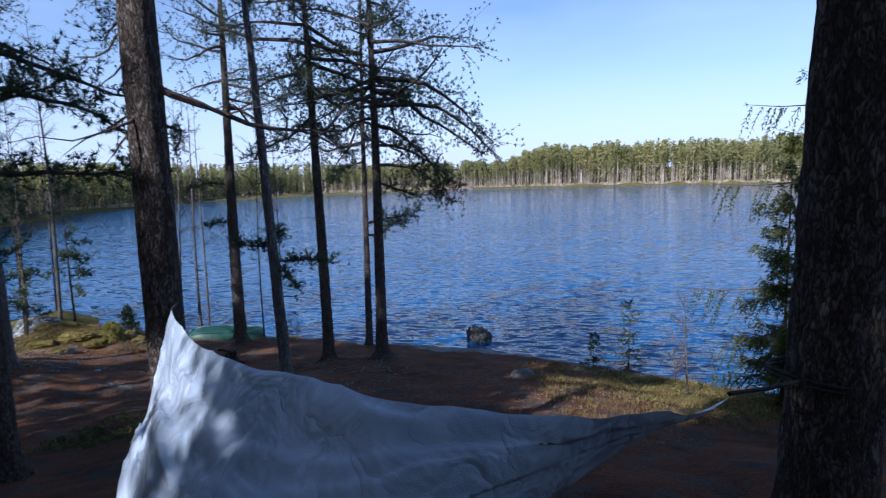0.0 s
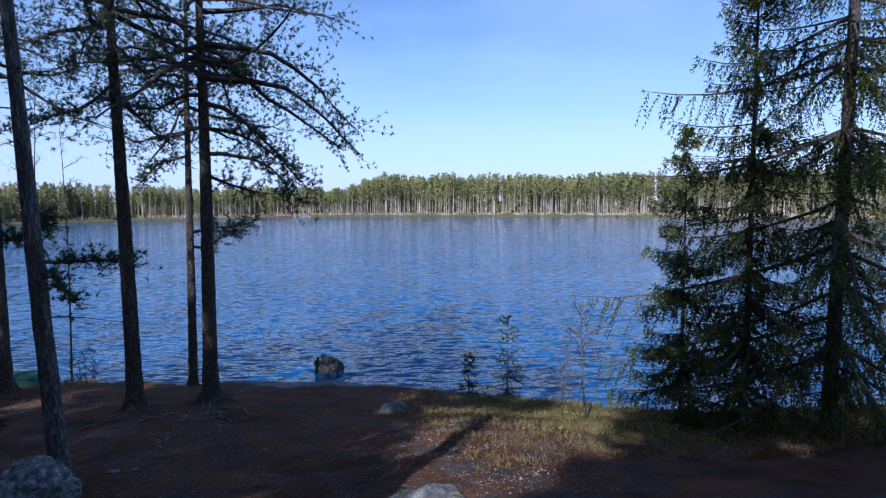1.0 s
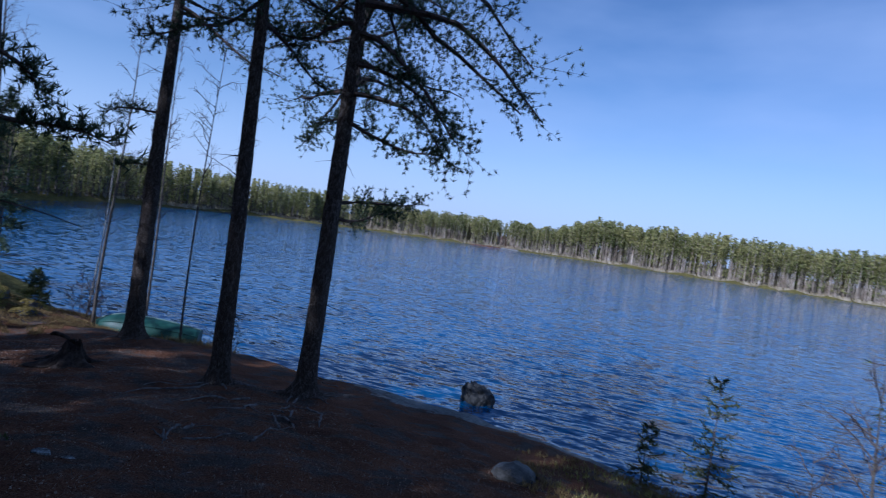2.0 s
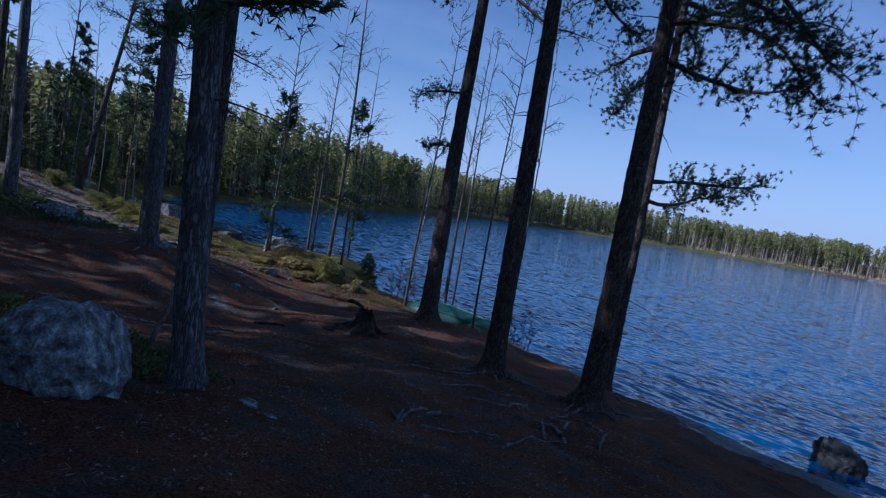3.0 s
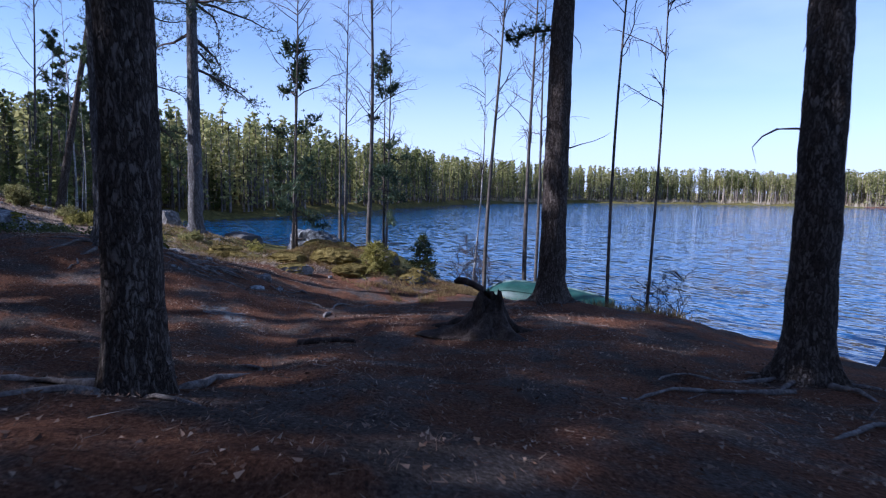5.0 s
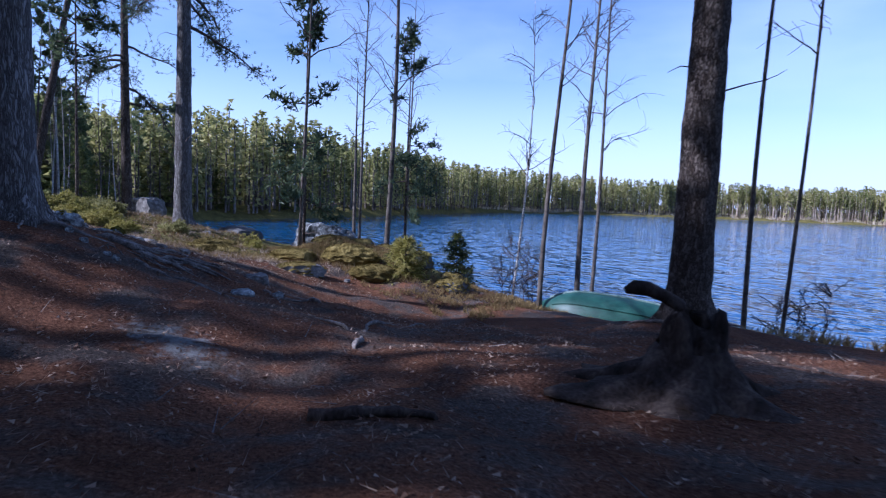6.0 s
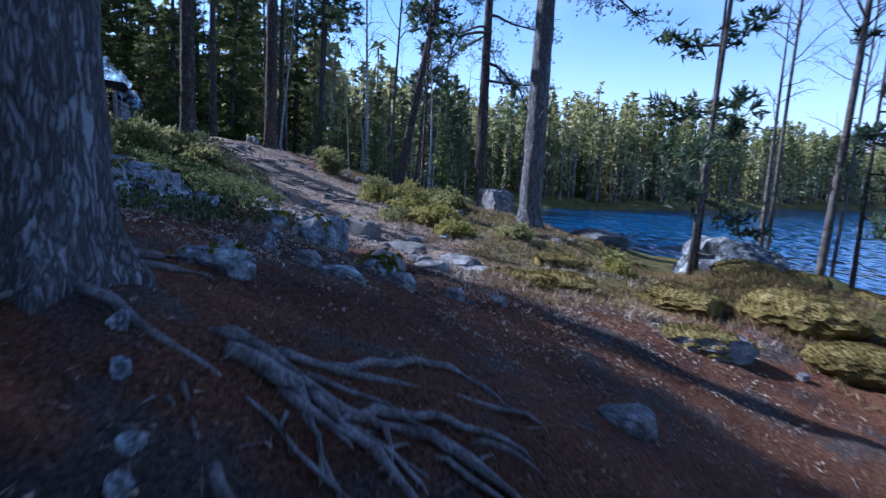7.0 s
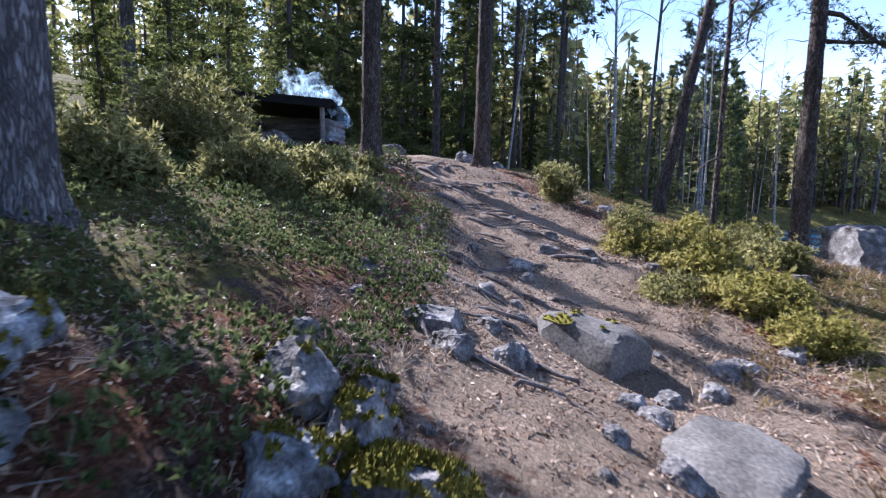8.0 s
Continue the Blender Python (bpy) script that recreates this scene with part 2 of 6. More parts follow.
def ground_material():
    """Forest floor: needle litter, worn path and mossy cover, blended by the cover attribute and noise."""
    m = bpy.data.materials.new("forest_floor")
    m.use_nodes = True
    n, l = m.node_tree.nodes, m.node_tree.links
    b = n["Principled BSDF"]
    b.inputs["Roughness"].default_value, b.inputs["Specular IOR Level"].default_value = 0.95, 0.08
    tc = n.new("ShaderNodeTexCoord")
    at = n.new("ShaderNodeAttribute")
    at.attribute_name = "cover"
    sep = n.new("ShaderNodeSeparateColor")
    l.new(at.outputs["Color"], sep.inputs[0])

    def noise_node(scale, detail=6.0, rough=0.65):
        t = n.new("ShaderNodeTexNoise")
        t.inputs["Scale"].default_value, t.inputs["Detail"].default_value, t.inputs["Roughness"].default_value = scale, detail, rough
        l.new(tc.outputs["Object"], t.inputs["Vector"])
        return t

    def ramp_of(src, cols, lo=0.3, hi=0.7):
        r = n.new("ShaderNodeValToRGB")
        e = r.color_ramp.elements
        while len(e) < len(cols):
            e.new(0.5)
        for k, c in enumerate(cols):
            e[k].position, e[k].color = lo + (hi - lo) * k / (len(cols) - 1), (*c, 1)
        l.new(src.outputs["Fac"], r.inputs["Fac"])
        return r

    fine, mid, large = noise_node(48, 8, 0.8), noise_node(9, 7, 0.7), noise_node(0.9, 4)
    litter = ramp_of(fine, [(0.024, 0.012, 0.007), (0.105, 0.046, 0.024), (0.185, 0.088, 0.048), (0.34, 0.21, 0.135)], 0.36, 0.68)
    path = ramp_of(fine, [(0.085, 0.062, 0.042), (0.245, 0.185, 0.132), (0.46, 0.375, 0.28)], 0.3, 0.7)
    moss = ramp_of(mid, [(0.035, 0.03, 0.012), (0.11, 0.095, 0.028), (0.22, 0.185, 0.06)], 0.3, 0.7)
    rock = ramp_of(mid, [(0.1, 0.1, 0.1), (0.2, 0.2, 0.195), (0.33, 0.33, 0.32)], 0.3, 0.7)

    def masked(channel, amount, src):
        """A ragged mask: the attribute pushed about by noise."""
        ma = n.new("ShaderNodeMath")
        ma.operation = "MULTIPLY_ADD"
        l.new(src.outputs["Fac"], ma.inputs[0])
        ma.inputs[1].default_value = amount
        l.new(sep.outputs[channel], ma.inputs[2])
        mr = n.new("ShaderNodeMapRange")
        mr.interpolation_type = "SMOOTHSTEP"
        mr.inputs["From Min"].default_value, mr.inputs["From Max"].default_value = 0.4 + amount * 0.5, 0.62 + amount * 0.5
        l.new(ma.outputs[0], mr.inputs["Value"])
        return mr

    def mixed(fac, a, c):
        x = n.new("ShaderNodeMix")
        x.data_type = "RGBA"
        l.new(fac.outputs[0], x.inputs["Factor"])
        l.new(a, x.inputs["A"]), l.new(c, x.inputs["B"])
        return x.outputs["Result"]

    patch = noise_node(1.7, 5, 0.6)
    pm = n.new("ShaderNodeMapRange")
    pm.interpolation_type = "SMOOTHSTEP"
    pm.inputs["From Min"].default_value, pm.inputs["From Max"].default_value = 0.46, 0.62
    l.new(patch.outputs["Fac"], pm.inputs["Value"])
    humus = ramp_of(fine, [(0.02, 0.015, 0.012), (0.065, 0.05, 0.04), (0.13, 0.105, 0.088), (0.27, 0.23, 0.2)], 0.34, 0.7)
    litter_col = mixed(pm, litter.outputs[0], humus.outputs[0])
    col = mixed(masked("Green", 1.2, mid), litter_col, moss.outputs[0])
    col = mixed(masked("Red", 1.5, mid), col, path.outputs[0])
    col = mixed(masked("Blue", 0.8, mid), col, rock.outputs[0])
    hs = n.new("ShaderNodeHueSaturation")
    mr = n.new("ShaderNodeMapRange")
    mr.inputs["From Min"].default_value, mr.inputs["From Max"].default_value = 0.3, 0.7
    mr.inputs["To Min"].default_value, mr.inputs["To Max"].default_value = 0.55, 1.4
    l.new(large.outputs["Fac"], mr.inputs["Value"]), l.new(mr.outputs[0], hs.inputs["Value"])
    l.new(col, hs.inputs["Color"])
    l.new(hs.outputs[0], b.inputs["Base Color"])
    ad = n.new("ShaderNodeMath")
    ad.operation = "MULTIPLY_ADD"
    ad.inputs[1].default_value = 0.45
    l.new(fine.outputs["Fac"], ad.inputs[0]), l.new(mid.outputs["Fac"], ad.inputs[2])
    bu = n.new("ShaderNodeBump")
    bu.inputs["Strength"].default_value, bu.inputs["Distance"].default_value = 1.0, 0.06
    l.new(ad.outputs[0], bu.inputs["Height"]), l.new(bu.outputs[0], b.inputs["Normal"])
    return m


def water_material():
    """Lake: dark water under wind ripples of two sizes; the ripples' slopes come straight from noise."""
    m = bpy.data.materials.new("lake_water")
    m.use_nodes = True
    n, l = m.node_tree.nodes, m.node_tree.links
    b = n["Principled BSDF"]
    # Blue raised in the base colour, in place of light scattered within the water.
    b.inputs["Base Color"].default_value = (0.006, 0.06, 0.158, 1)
    b.inputs["Roughness"].default_value, b.inputs["IOR"].default_value = 0.04, 1.41
    tc = n.new("ShaderNodeTexCoord")

    def slopes(scale, stretch, turn, detail, strength):
        mp = n.new("ShaderNodeMapping")
        mp.vector_type = "TEXTURE"
        mp.inputs["Rotation"].default_value = (0, 0, radians(turn))
        mp.inputs["Scale"].default_value = (stretch, 1, 1)
        l.new(tc.outputs["Object"], mp.inputs["Vector"])
        t = n.new("ShaderNodeTexNoise")
        t.inputs["Scale"].default_value, t.inputs["Detail"].default_value, t.inputs["Roughness"].default_value = scale, detail, 0.55
        l.new(mp.outputs[0], t.inputs["Vector"])
        mid = n.new("ShaderNodeVectorMath")
        mid.operation = "SUBTRACT"
        mid.inputs[1].default_value = (0.5, 0.5, 0.5)
        l.new(t.outputs["Color"], mid.inputs[0])
        sc = n.new("ShaderNodeVectorMath")
        sc.operation = "MULTIPLY"
        sc.inputs[1].default_value = (strength * 0.3, strength, 0)
        l.new(mid.outputs[0], sc.inputs[0])
        return sc.outputs[0]

    gust = n.new("ShaderNodeTexNoise")
    gust.inputs["Scale"].default_value, gust.inputs["Detail"].default_value = 0.035, 3.0
    l.new(tc.outputs["Object"], gust.inputs["Vector"])
    gr = n.new("ShaderNodeMapRange")
    gr.inputs["From Min"].default_value, gr.inputs["From Max"].default_value = 0.35, 0.65
    gr.inputs["To Min"].default_value, gr.inputs["To Max"].default_value = 0.7, 1.1
    l.new(gust.outputs["Fac"], gr.inputs["Value"])
    add = n.new("ShaderNodeVectorMath")
    l.new(slopes(4.2, 3.6, -9, 1.5, 1.15), add.inputs[0])
    l.new(slopes(10.0, 2.2, 12, 1.0, 0.45), add.inputs[1])
    amp = n.new("ShaderNodeVectorMath")
    amp.operation = "SCALE"
    l.new(add.outputs[0], amp.inputs[0]), l.new(gr.outputs[0], amp.inputs["Scale"])
    up = n.new("ShaderNodeVectorMath")
    up.inputs[1].default_value = (0, 0, 1)
    l.new(amp.outputs[0], up.inputs[0])
    nrm = n.new("ShaderNodeVectorMath")
    nrm.operation = "NORMALIZE"
    l.new(up.outputs[0], nrm.inputs[0]), l.new(nrm.outputs[0], b.inputs["Normal"])
    return m


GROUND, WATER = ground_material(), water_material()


# ---- mesh helpers ----
def link_mesh(name, verts, faces, material, parent=None, label="", smooth=False):
    me = bpy.data.meshes.new(name)
    me.from_pydata([tuple(v) for v in verts], [], faces)
    me.materials.append(material)
    if smooth:
        me.polygons.foreach_set("use_smooth", [True] * len(me.polygons))
    me.update()
    ob = new(name, me)
    if parent is not None:
        ob.parent = parent
    if label:
        ob["label"] = label
    if name in ("branchwork", "stemwork", "moss"):
        ob["kind"] = "stuff"
    return ob


def tube(verts, faces, pts, radii, sides=8, rough=0.0, cap=True):
    """Adds a bent tapering tube to the lists of vertices and faces."""
    base = len(verts)
    n = len(pts)
    for k, p in enumerate(pts):
        d = (Vector(pts[min(k + 1, n - 1)]) - Vector(pts[max(k - 1, 0)])).normalized()
        u = d.orthogonal().normalized() if abs(d.z) < 0.9 else Vector((1, 0, 0)) - d * d.x
        u.normalize()
        v = d.cross(u)
        for j in range(sides):
            a = 2 * math.pi * j / sides
            r = radii[k]
            if rough:
                q = Vector(p) + (u * math.cos(a) + v * math.sin(a)) * r
                r *= 1 + rough * noise.noise(Vector((q.x * 9, q.y * 9, q.z * 3.2))) + rough * 0.6 * noise.noise(Vector((q.x * 22, q.y * 22, q.z * 8)))
            verts.append(Vector(p) + (u * math.cos(a) + v * math.sin(a)) * r)
    for k in range(n - 1):
        for j in range(sides):
            j2 = (j + 1) % sides
            faces.append((base + k * sides + j, base + k * sides + j2, base + (k + 1) * sides + j2, base + (k + 1) * sides + j))
    if cap:
        faces.append(tuple(base + (n - 1) * sides + j for j in range(sides)))
        faces.append(tuple(base + j for j in reversed(range(sides))))


def mesh_np(name, verts, tris, material, parent=None, label="", smooth=False):
    """A triangle mesh from arrays."""
    me = bpy.data.meshes.new(name)
    verts, tris = np.asarray(verts, np.float32), np.asarray(tris, np.int32)
    me.vertices.add(len(verts)), me.loops.add(tris.size), me.polygons.add(len(tris))
    me.vertices.foreach_set("co", verts.ravel())
    me.loops.foreach_set("vertex_index", tris.ravel())
    me.polygons.foreach_set("loop_start", np.arange(0, tris.size, 3, dtype=np.int32))
    me.materials.append(material)
    me.update(calc_edges=True)
    ob = new(name, me)
    if parent is not None:
        ob.parent = parent
    if label:
        ob["label"] = label
    return ob


def blades(centers, dirs, n, length, width, spread, rng):
    """n narrow triangles at each centre, fanned about its direction."""
    c, d = np.repeat(np.asarray(centers, float), n, 0), np.repeat(np.asarray(dirs, float), n, 0)
    d = d / (np.linalg.norm(d, axis=1, keepdims=True) + 1e-9) + spread * rng.normal(size=d.shape)
    d /= np.linalg.norm(d, axis=1, keepdims=True) + 1e-9
    side = np.cross(d, rng.normal(size=d.shape))
    side /= np.linalg.norm(side, axis=1, keepdims=True) + 1e-9
    ln = length * rng.uniform(0.65, 1.3, (len(c), 1))
    w = width * rng.uniform(0.7, 1.3, (len(c), 1)) / 2
    v = np.stack([c - side * w, c + side * w, c + d * ln], 1).reshape(-1, 3)
    return v, np.arange(len(v)).reshape(-1, 3)


def joined(pieces):
    vs, fs, k = [], [], 0
    for v, f in pieces:
        vs.append(v), fs.append(np.asarray(f) + k)
        k += len(v)
    return np.concatenate(vs), np.concatenate(fs)


# ---- ground ----
SHORE = [(70, -30), (45, -2), (25, 9), (13, 14.2), (8, 15.8), (4.5, 19.5), (1, 22.3), (-3, 23.2), (-6, 24.2), (-8.6, 26.6), (-12.5, 28.8), (-16, 29.2),
         (-19.5, 29.5), (-21.5, 32.5), (-24, 33), (-25, 29), (-25.5, 25.0), (-29, 23.6), (-36, 24.6), (-52, 27.5), (-64, 40), (-70, 62), (-84, 95), (-101, 143), (-95, 200), (-60, 240), (0, 262),
         (40, 262), (90, 250), (150, 220), (220, 150), (260, 60), (200, -60)]
HILLS = [(-34, 2, -1.74), (-26, 2, -0.79), (-26, 10, 0.13), (-34, 18, 0.22), (-18, 2, 0.5), (-18, 18, -0.09), (-10, 2, -0.38), (-10, 10, -1.24),
         (-10, 18, 0.44), (-2, 2, 0.43), (-2, 10, 0.55), (-2, 18, -0.08), (6, 2, 0.83), (6, 10, -0.99), (6, 18, 0.26)]
BUMPS = [(-12.2, 19.9, -0.5, 1.6), (-18.3, 23.4, -0.45, 1.1), (-15.6, 23.9, -0.3, 1.0), (-8.1, 20.7, 0.4, 1.7), (-21.2, 20.9, 0.35, 1.9), (-19.9, 27.2, 0.9, 1.9), (-25.4, 14.3, 0.24, 2.4), (-12.8, 15.3, 0.12, 1.0), (-22.7, 18.6, 0.1, 1.4), (-17.2, 22.7, 0.5, 0.8), (-16.0, 22.7, 0.5, 0.8), (-14.6, 22.6, 0.4, 0.75), (-8.2, 15.2, -0.28, 1.6), (-19.2, 17.2, -0.4, 2.2), (-13.2, 15.2, 0.3, 1.4), (-17.4, 13.8, 0.35, 2.2), (-29.7, 13.6, 0.3, 2.0), (-26.5, 16.4, 0.2, 1.6), (-9.3, 20.2, -0.4, 1.8), (3.4, 12.0, 0.25, 1.5)]


def shore_distance(x, y):
    """Metres from the water's edge, positive on land."""
    best = np.full(x.shape, 1e9)
    inside = np.zeros(x.shape, bool)
    for k, (x0, y0) in enumerate(SHORE):
        x1, y1 = SHORE[(k + 1) % len(SHORE)]
        dx, dy = x1 - x0, y1 - y0
        t = np.clip(((x - x0) * dx + (y - y0) * dy) / (dx * dx + dy * dy), 0, 1)
        best = np.minimum(best, np.hypot(x - x0 - t * dx, y - y0 - t * dy))
        if dy:
            inside ^= ((y0 > y) != (y1 > y)) & (x < dx * (y - y0) / dy + x0)
    return np.where(inside, -best, best)


def shore_gap(x, y):
    """The same for one point."""
    best, inside = 1e18, False
    for (x0, y0), (x1, y1) in zip(SHORE, SHORE[1:] + SHORE[:1]):
        dx, dy = x1 - x0, y1 - y0
        t = min(1.0, max(0.0, ((x - x0) * dx + (y - y0) * dy) / (dx * dx + dy * dy)))
        best = min(best, (x - x0 - t * dx) ** 2 + (y - y0 - t * dy) ** 2)
        if dy and (y0 > y) != (y1 > y) and x < dx * (y - y0) / dy + x0:
            inside = not inside
    return -math.sqrt(best) if inside else math.sqrt(best)


def ground_z(x, y):
    x, y = np.asarray(x, float), np.asarray(y, float)
    near = 5.7385 - 0.0307 * x - 0.2086 * y
    for a, b, h in HILLS:
        near = near + h * np.exp(-((x - a) ** 2 + (y - b) ** 2) / 84.5)
    for a, b, h, r in BUMPS:
        near = near + h * np.exp(-((x - a) ** 2 + (y - b) ** 2) / (2 * r * r))
    far = 1.5 + 0.0 * x
    d = shore_distance(x, y)
    w = np.exp(-np.maximum(0, np.hypot((x + 12) / 1.3, y - 8) - 26) ** 2 / 400)
    land = np.clip(near * w + far * (1 - w), 1.0, 12) + np.clip(d - 40, 0, 200) * 0.015
    soft = 1.6 + 3.4 / (1 + np.exp(np.clip((8.0 + x) / 1.2, -50, 50))) - 2.6 / (1 + np.exp(np.clip(21.0 + x, -50, 50)))
    s = np.clip(d / soft, 0, 1)
    bend = 2.2 - 0.9 * np.exp(-((x + 13) / 6.0) ** 4)
    return np.where(d > 0, land * (1 - (1 - s) ** bend), np.maximum(-2.5, d * 0.35))


def zat(x, y):
    return float(ground_z(np.array([x]), np.array([y]))[0])


def spaced(lo, hi, step, far_lo, far_hi):
    mid = list(np.arange(lo, hi + step / 2, step))
    out, s, p = [], step, lo
    while p > far_lo:
        s *= 1.22
        p -= s
        out.append(p)
    left = out[::-1]
    out, s, p = [], step, hi
    while p < far_hi:
        s *= 1.22
        p += s
        out.append(p)
    return np.array(left + mid + out)


gx, gy = spaced(-33, 13, 0.2, -1500, 1500), spaced(-3, 29, 0.2, -1500, 1500)
gx, gy = np.union1d(gx, np.r_[np.arange(-112, -44, 5.0), np.arange(40, 270, 9.0)]), np.union1d(gy, np.arange(45, 275, 5.0))
X, Y = np.meshgrid(gx, gy)
Z = ground_z(X, Y)
V = np.stack([X.ravel(), Y.ravel(), Z.ravel()], 1)
nx = len(gx)
F = [(j * nx + i, j * nx + i + 1, (j + 1) * nx + i + 1, (j + 1) * nx + i) for j in range(len(gy) - 1) for i in range(nx - 1)]
TRAIL = [(3, 9.5), (-4, 14), (-8, 15.6), (-12, 16.6), (-16, 16.9), (-19, 17.0), (-22, 16.6), (-25, 15.3), (-28.5, 13.9), (-33, 12)]


def trail_distance(x, y):
    best = np.full(np.shape(x), 1e9)
    for (x0, y0), (x1, y1) in zip(TRAIL, TRAIL[1:]):
        dx, dy = x1 - x0, y1 - y0
        t = np.clip(((x - x0) * dx + (y - y0) * dy) / (dx * dx + dy * dy), 0, 1)
        best = np.minimum(best, np.hypot(x - x0 - t * dx, y - y0 - t * dy))
    return best


def lumps(x, y):
    """Small unevenness of the ground, in metres."""
    return (0.05 * np.sin(2.1 * x + 1.3 * np.sin(1.7 * y)) * np.sin(1.9 * y + 0.7 * x) + 0.03 * np.sin(4.7 * x + 2 * np.sin(3.1 * y)) * np.sin(5.3 * y - 1.1 * x)
            + 0.014 * np.sin(11.3 * x + 3 * np.sin(7 * y)) * np.sin(12.1 * y + 2 * np.sin(6 * x)))


SHD = shore_distance(X, Y)
Z = Z + lumps(X, Y) * np.clip(SHD / 1.5, 0, 1) * np.exp(-(np.maximum(0, np.hypot(X + 10, Y - 12) - 30) / 10) ** 2)
V[:, 2] = Z.ravel()
ground = tagged(link_mesh("ground", V, F, GROUND, smooth=True), "brown forest floor of needles, roots and moss", "ground", kind="structure")
cover = ground.data.color_attributes.new("cover", "FLOAT_COLOR", "POINT")
td = trail_distance(X, Y)
red = np.clip(1.2 - td / 1.5, 0, 1) * np.clip((-15.2 - X) / 2.5, 0, 1) + 0.45 * np.clip(1 - np.hypot((X + 19.5) / 6.0, (Y - 18.3) / 2.2), 0, 1)
green = np.clip((X - 2.5) / 2.5, 0, 1) * np.clip((Y - 9) / 3, 0, 1) * 0.8 + np.clip(1 - np.hypot((X + 16.3) / 4.2, (Y - 23.0) / 1.7), 0, 1) * 1.5 + np.clip((td - 1.1) / 1.2, 0, 1) * np.clip((-14 - X) / 3, 0, 1) * 0.85
green = green + np.clip((SHD - 25) / 10, 0, 0.6) * (X < -30) * (Y < 30)
blue = 1.1 * np.clip((2.2 - SHD) / 0.8, 0, 1) * np.clip((X + 3) / 1.0, 0, 1) * np.clip((6 - X) / 1.0, 0, 1) + 0.62 * np.clip(1.1 - np.hypot((X + 9.6) / 1.3, (Y - 15.4) / 0.6), 0, 1) + np.clip(1.3 - np.hypot((X - 0.6) / 2.6, (Y - 20.3) / 0.9), 0, 1)
cover.data.foreach_set("color", np.stack([red, np.clip(green, 0, 1), np.clip(blue, 0, 1), np.ones_like(red)], -1).astype(np.float32).ravel())
W = 1400
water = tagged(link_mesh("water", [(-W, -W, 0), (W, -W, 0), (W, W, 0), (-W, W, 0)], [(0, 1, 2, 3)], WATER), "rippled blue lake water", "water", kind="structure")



def ground_at(x, y):
    """Height of the finished ground sheet."""
    d = shore_gap(x, y)
    return zat(x, y) + float(lumps(np.array(x), np.array(y))) * min(1, max(0, d / 1.5))


# ---- trees ----
def wander(start, way, length, steps, bend, sag, rng):
    """Points of a crooked branch."""
    pts, d = [Vector(start)], Vector(way).normalized()
    for k in range(steps):
        d = (d + Vector(rng.normal(size=3)) * bend + Vector((0, 0, sag))).normalized()
        pts.append(pts[-1] + d * (length / steps))
    return pts


def trunk_mesh(root, height, diameter, lean, rng, bark, fine=True, bow=0.0, flare=0.35):
    """A trunk with rough bark, a flared foot and a slight bow. Returns its axis as a function of height."""
    ph, ph2 = rng.uniform(0, 6.3), rng.uniform(0, 6.3)

    def axis(h):
        return Vector((lean[0] * h + bow * math.sin(0.35 * h + ph) - bow * math.sin(ph), lean[1] * h + bow * math.cos(0.3 * h + ph2) - bow * math.cos(ph2), h))

    def radius(h):
        return diameter / 2 * (0.06 + 0.94 * max(0.0, 1 - (max(0.0, h) / height) ** 1.15)) * (1 + flare * math.exp(-max(0, h) / 0.22))

    hs, h = [], -0.3
    while h < height:
        hs.append(h)
        h += 0.1 if (fine and h < 7) else (0.5 if fine else 0.9)
    hs.append(height)
    v, f = [], []
    tube(v, f, [axis(h) for h in hs], [radius(h) for h in hs], 28 if fine else 9, 0.085 if fine else 0.0)
    if fine:
        lobes, lobe = rng.integers(4, 7), 0.28 + 0.5 * flare
        for q in v:
            k = math.exp(-max(0, q.z) / 0.16)
            a = math.atan2(q.y, q.x)
            q.x *= 1 + lobe * k * max(0, math.cos(lobes * a + ph)) ** 2
            q.y *= 1 + lobe * k * max(0, math.cos(lobes * a + ph)) ** 2
    link_mesh("trunk", v, f, bark, root, smooth=True)
    return axis, radius


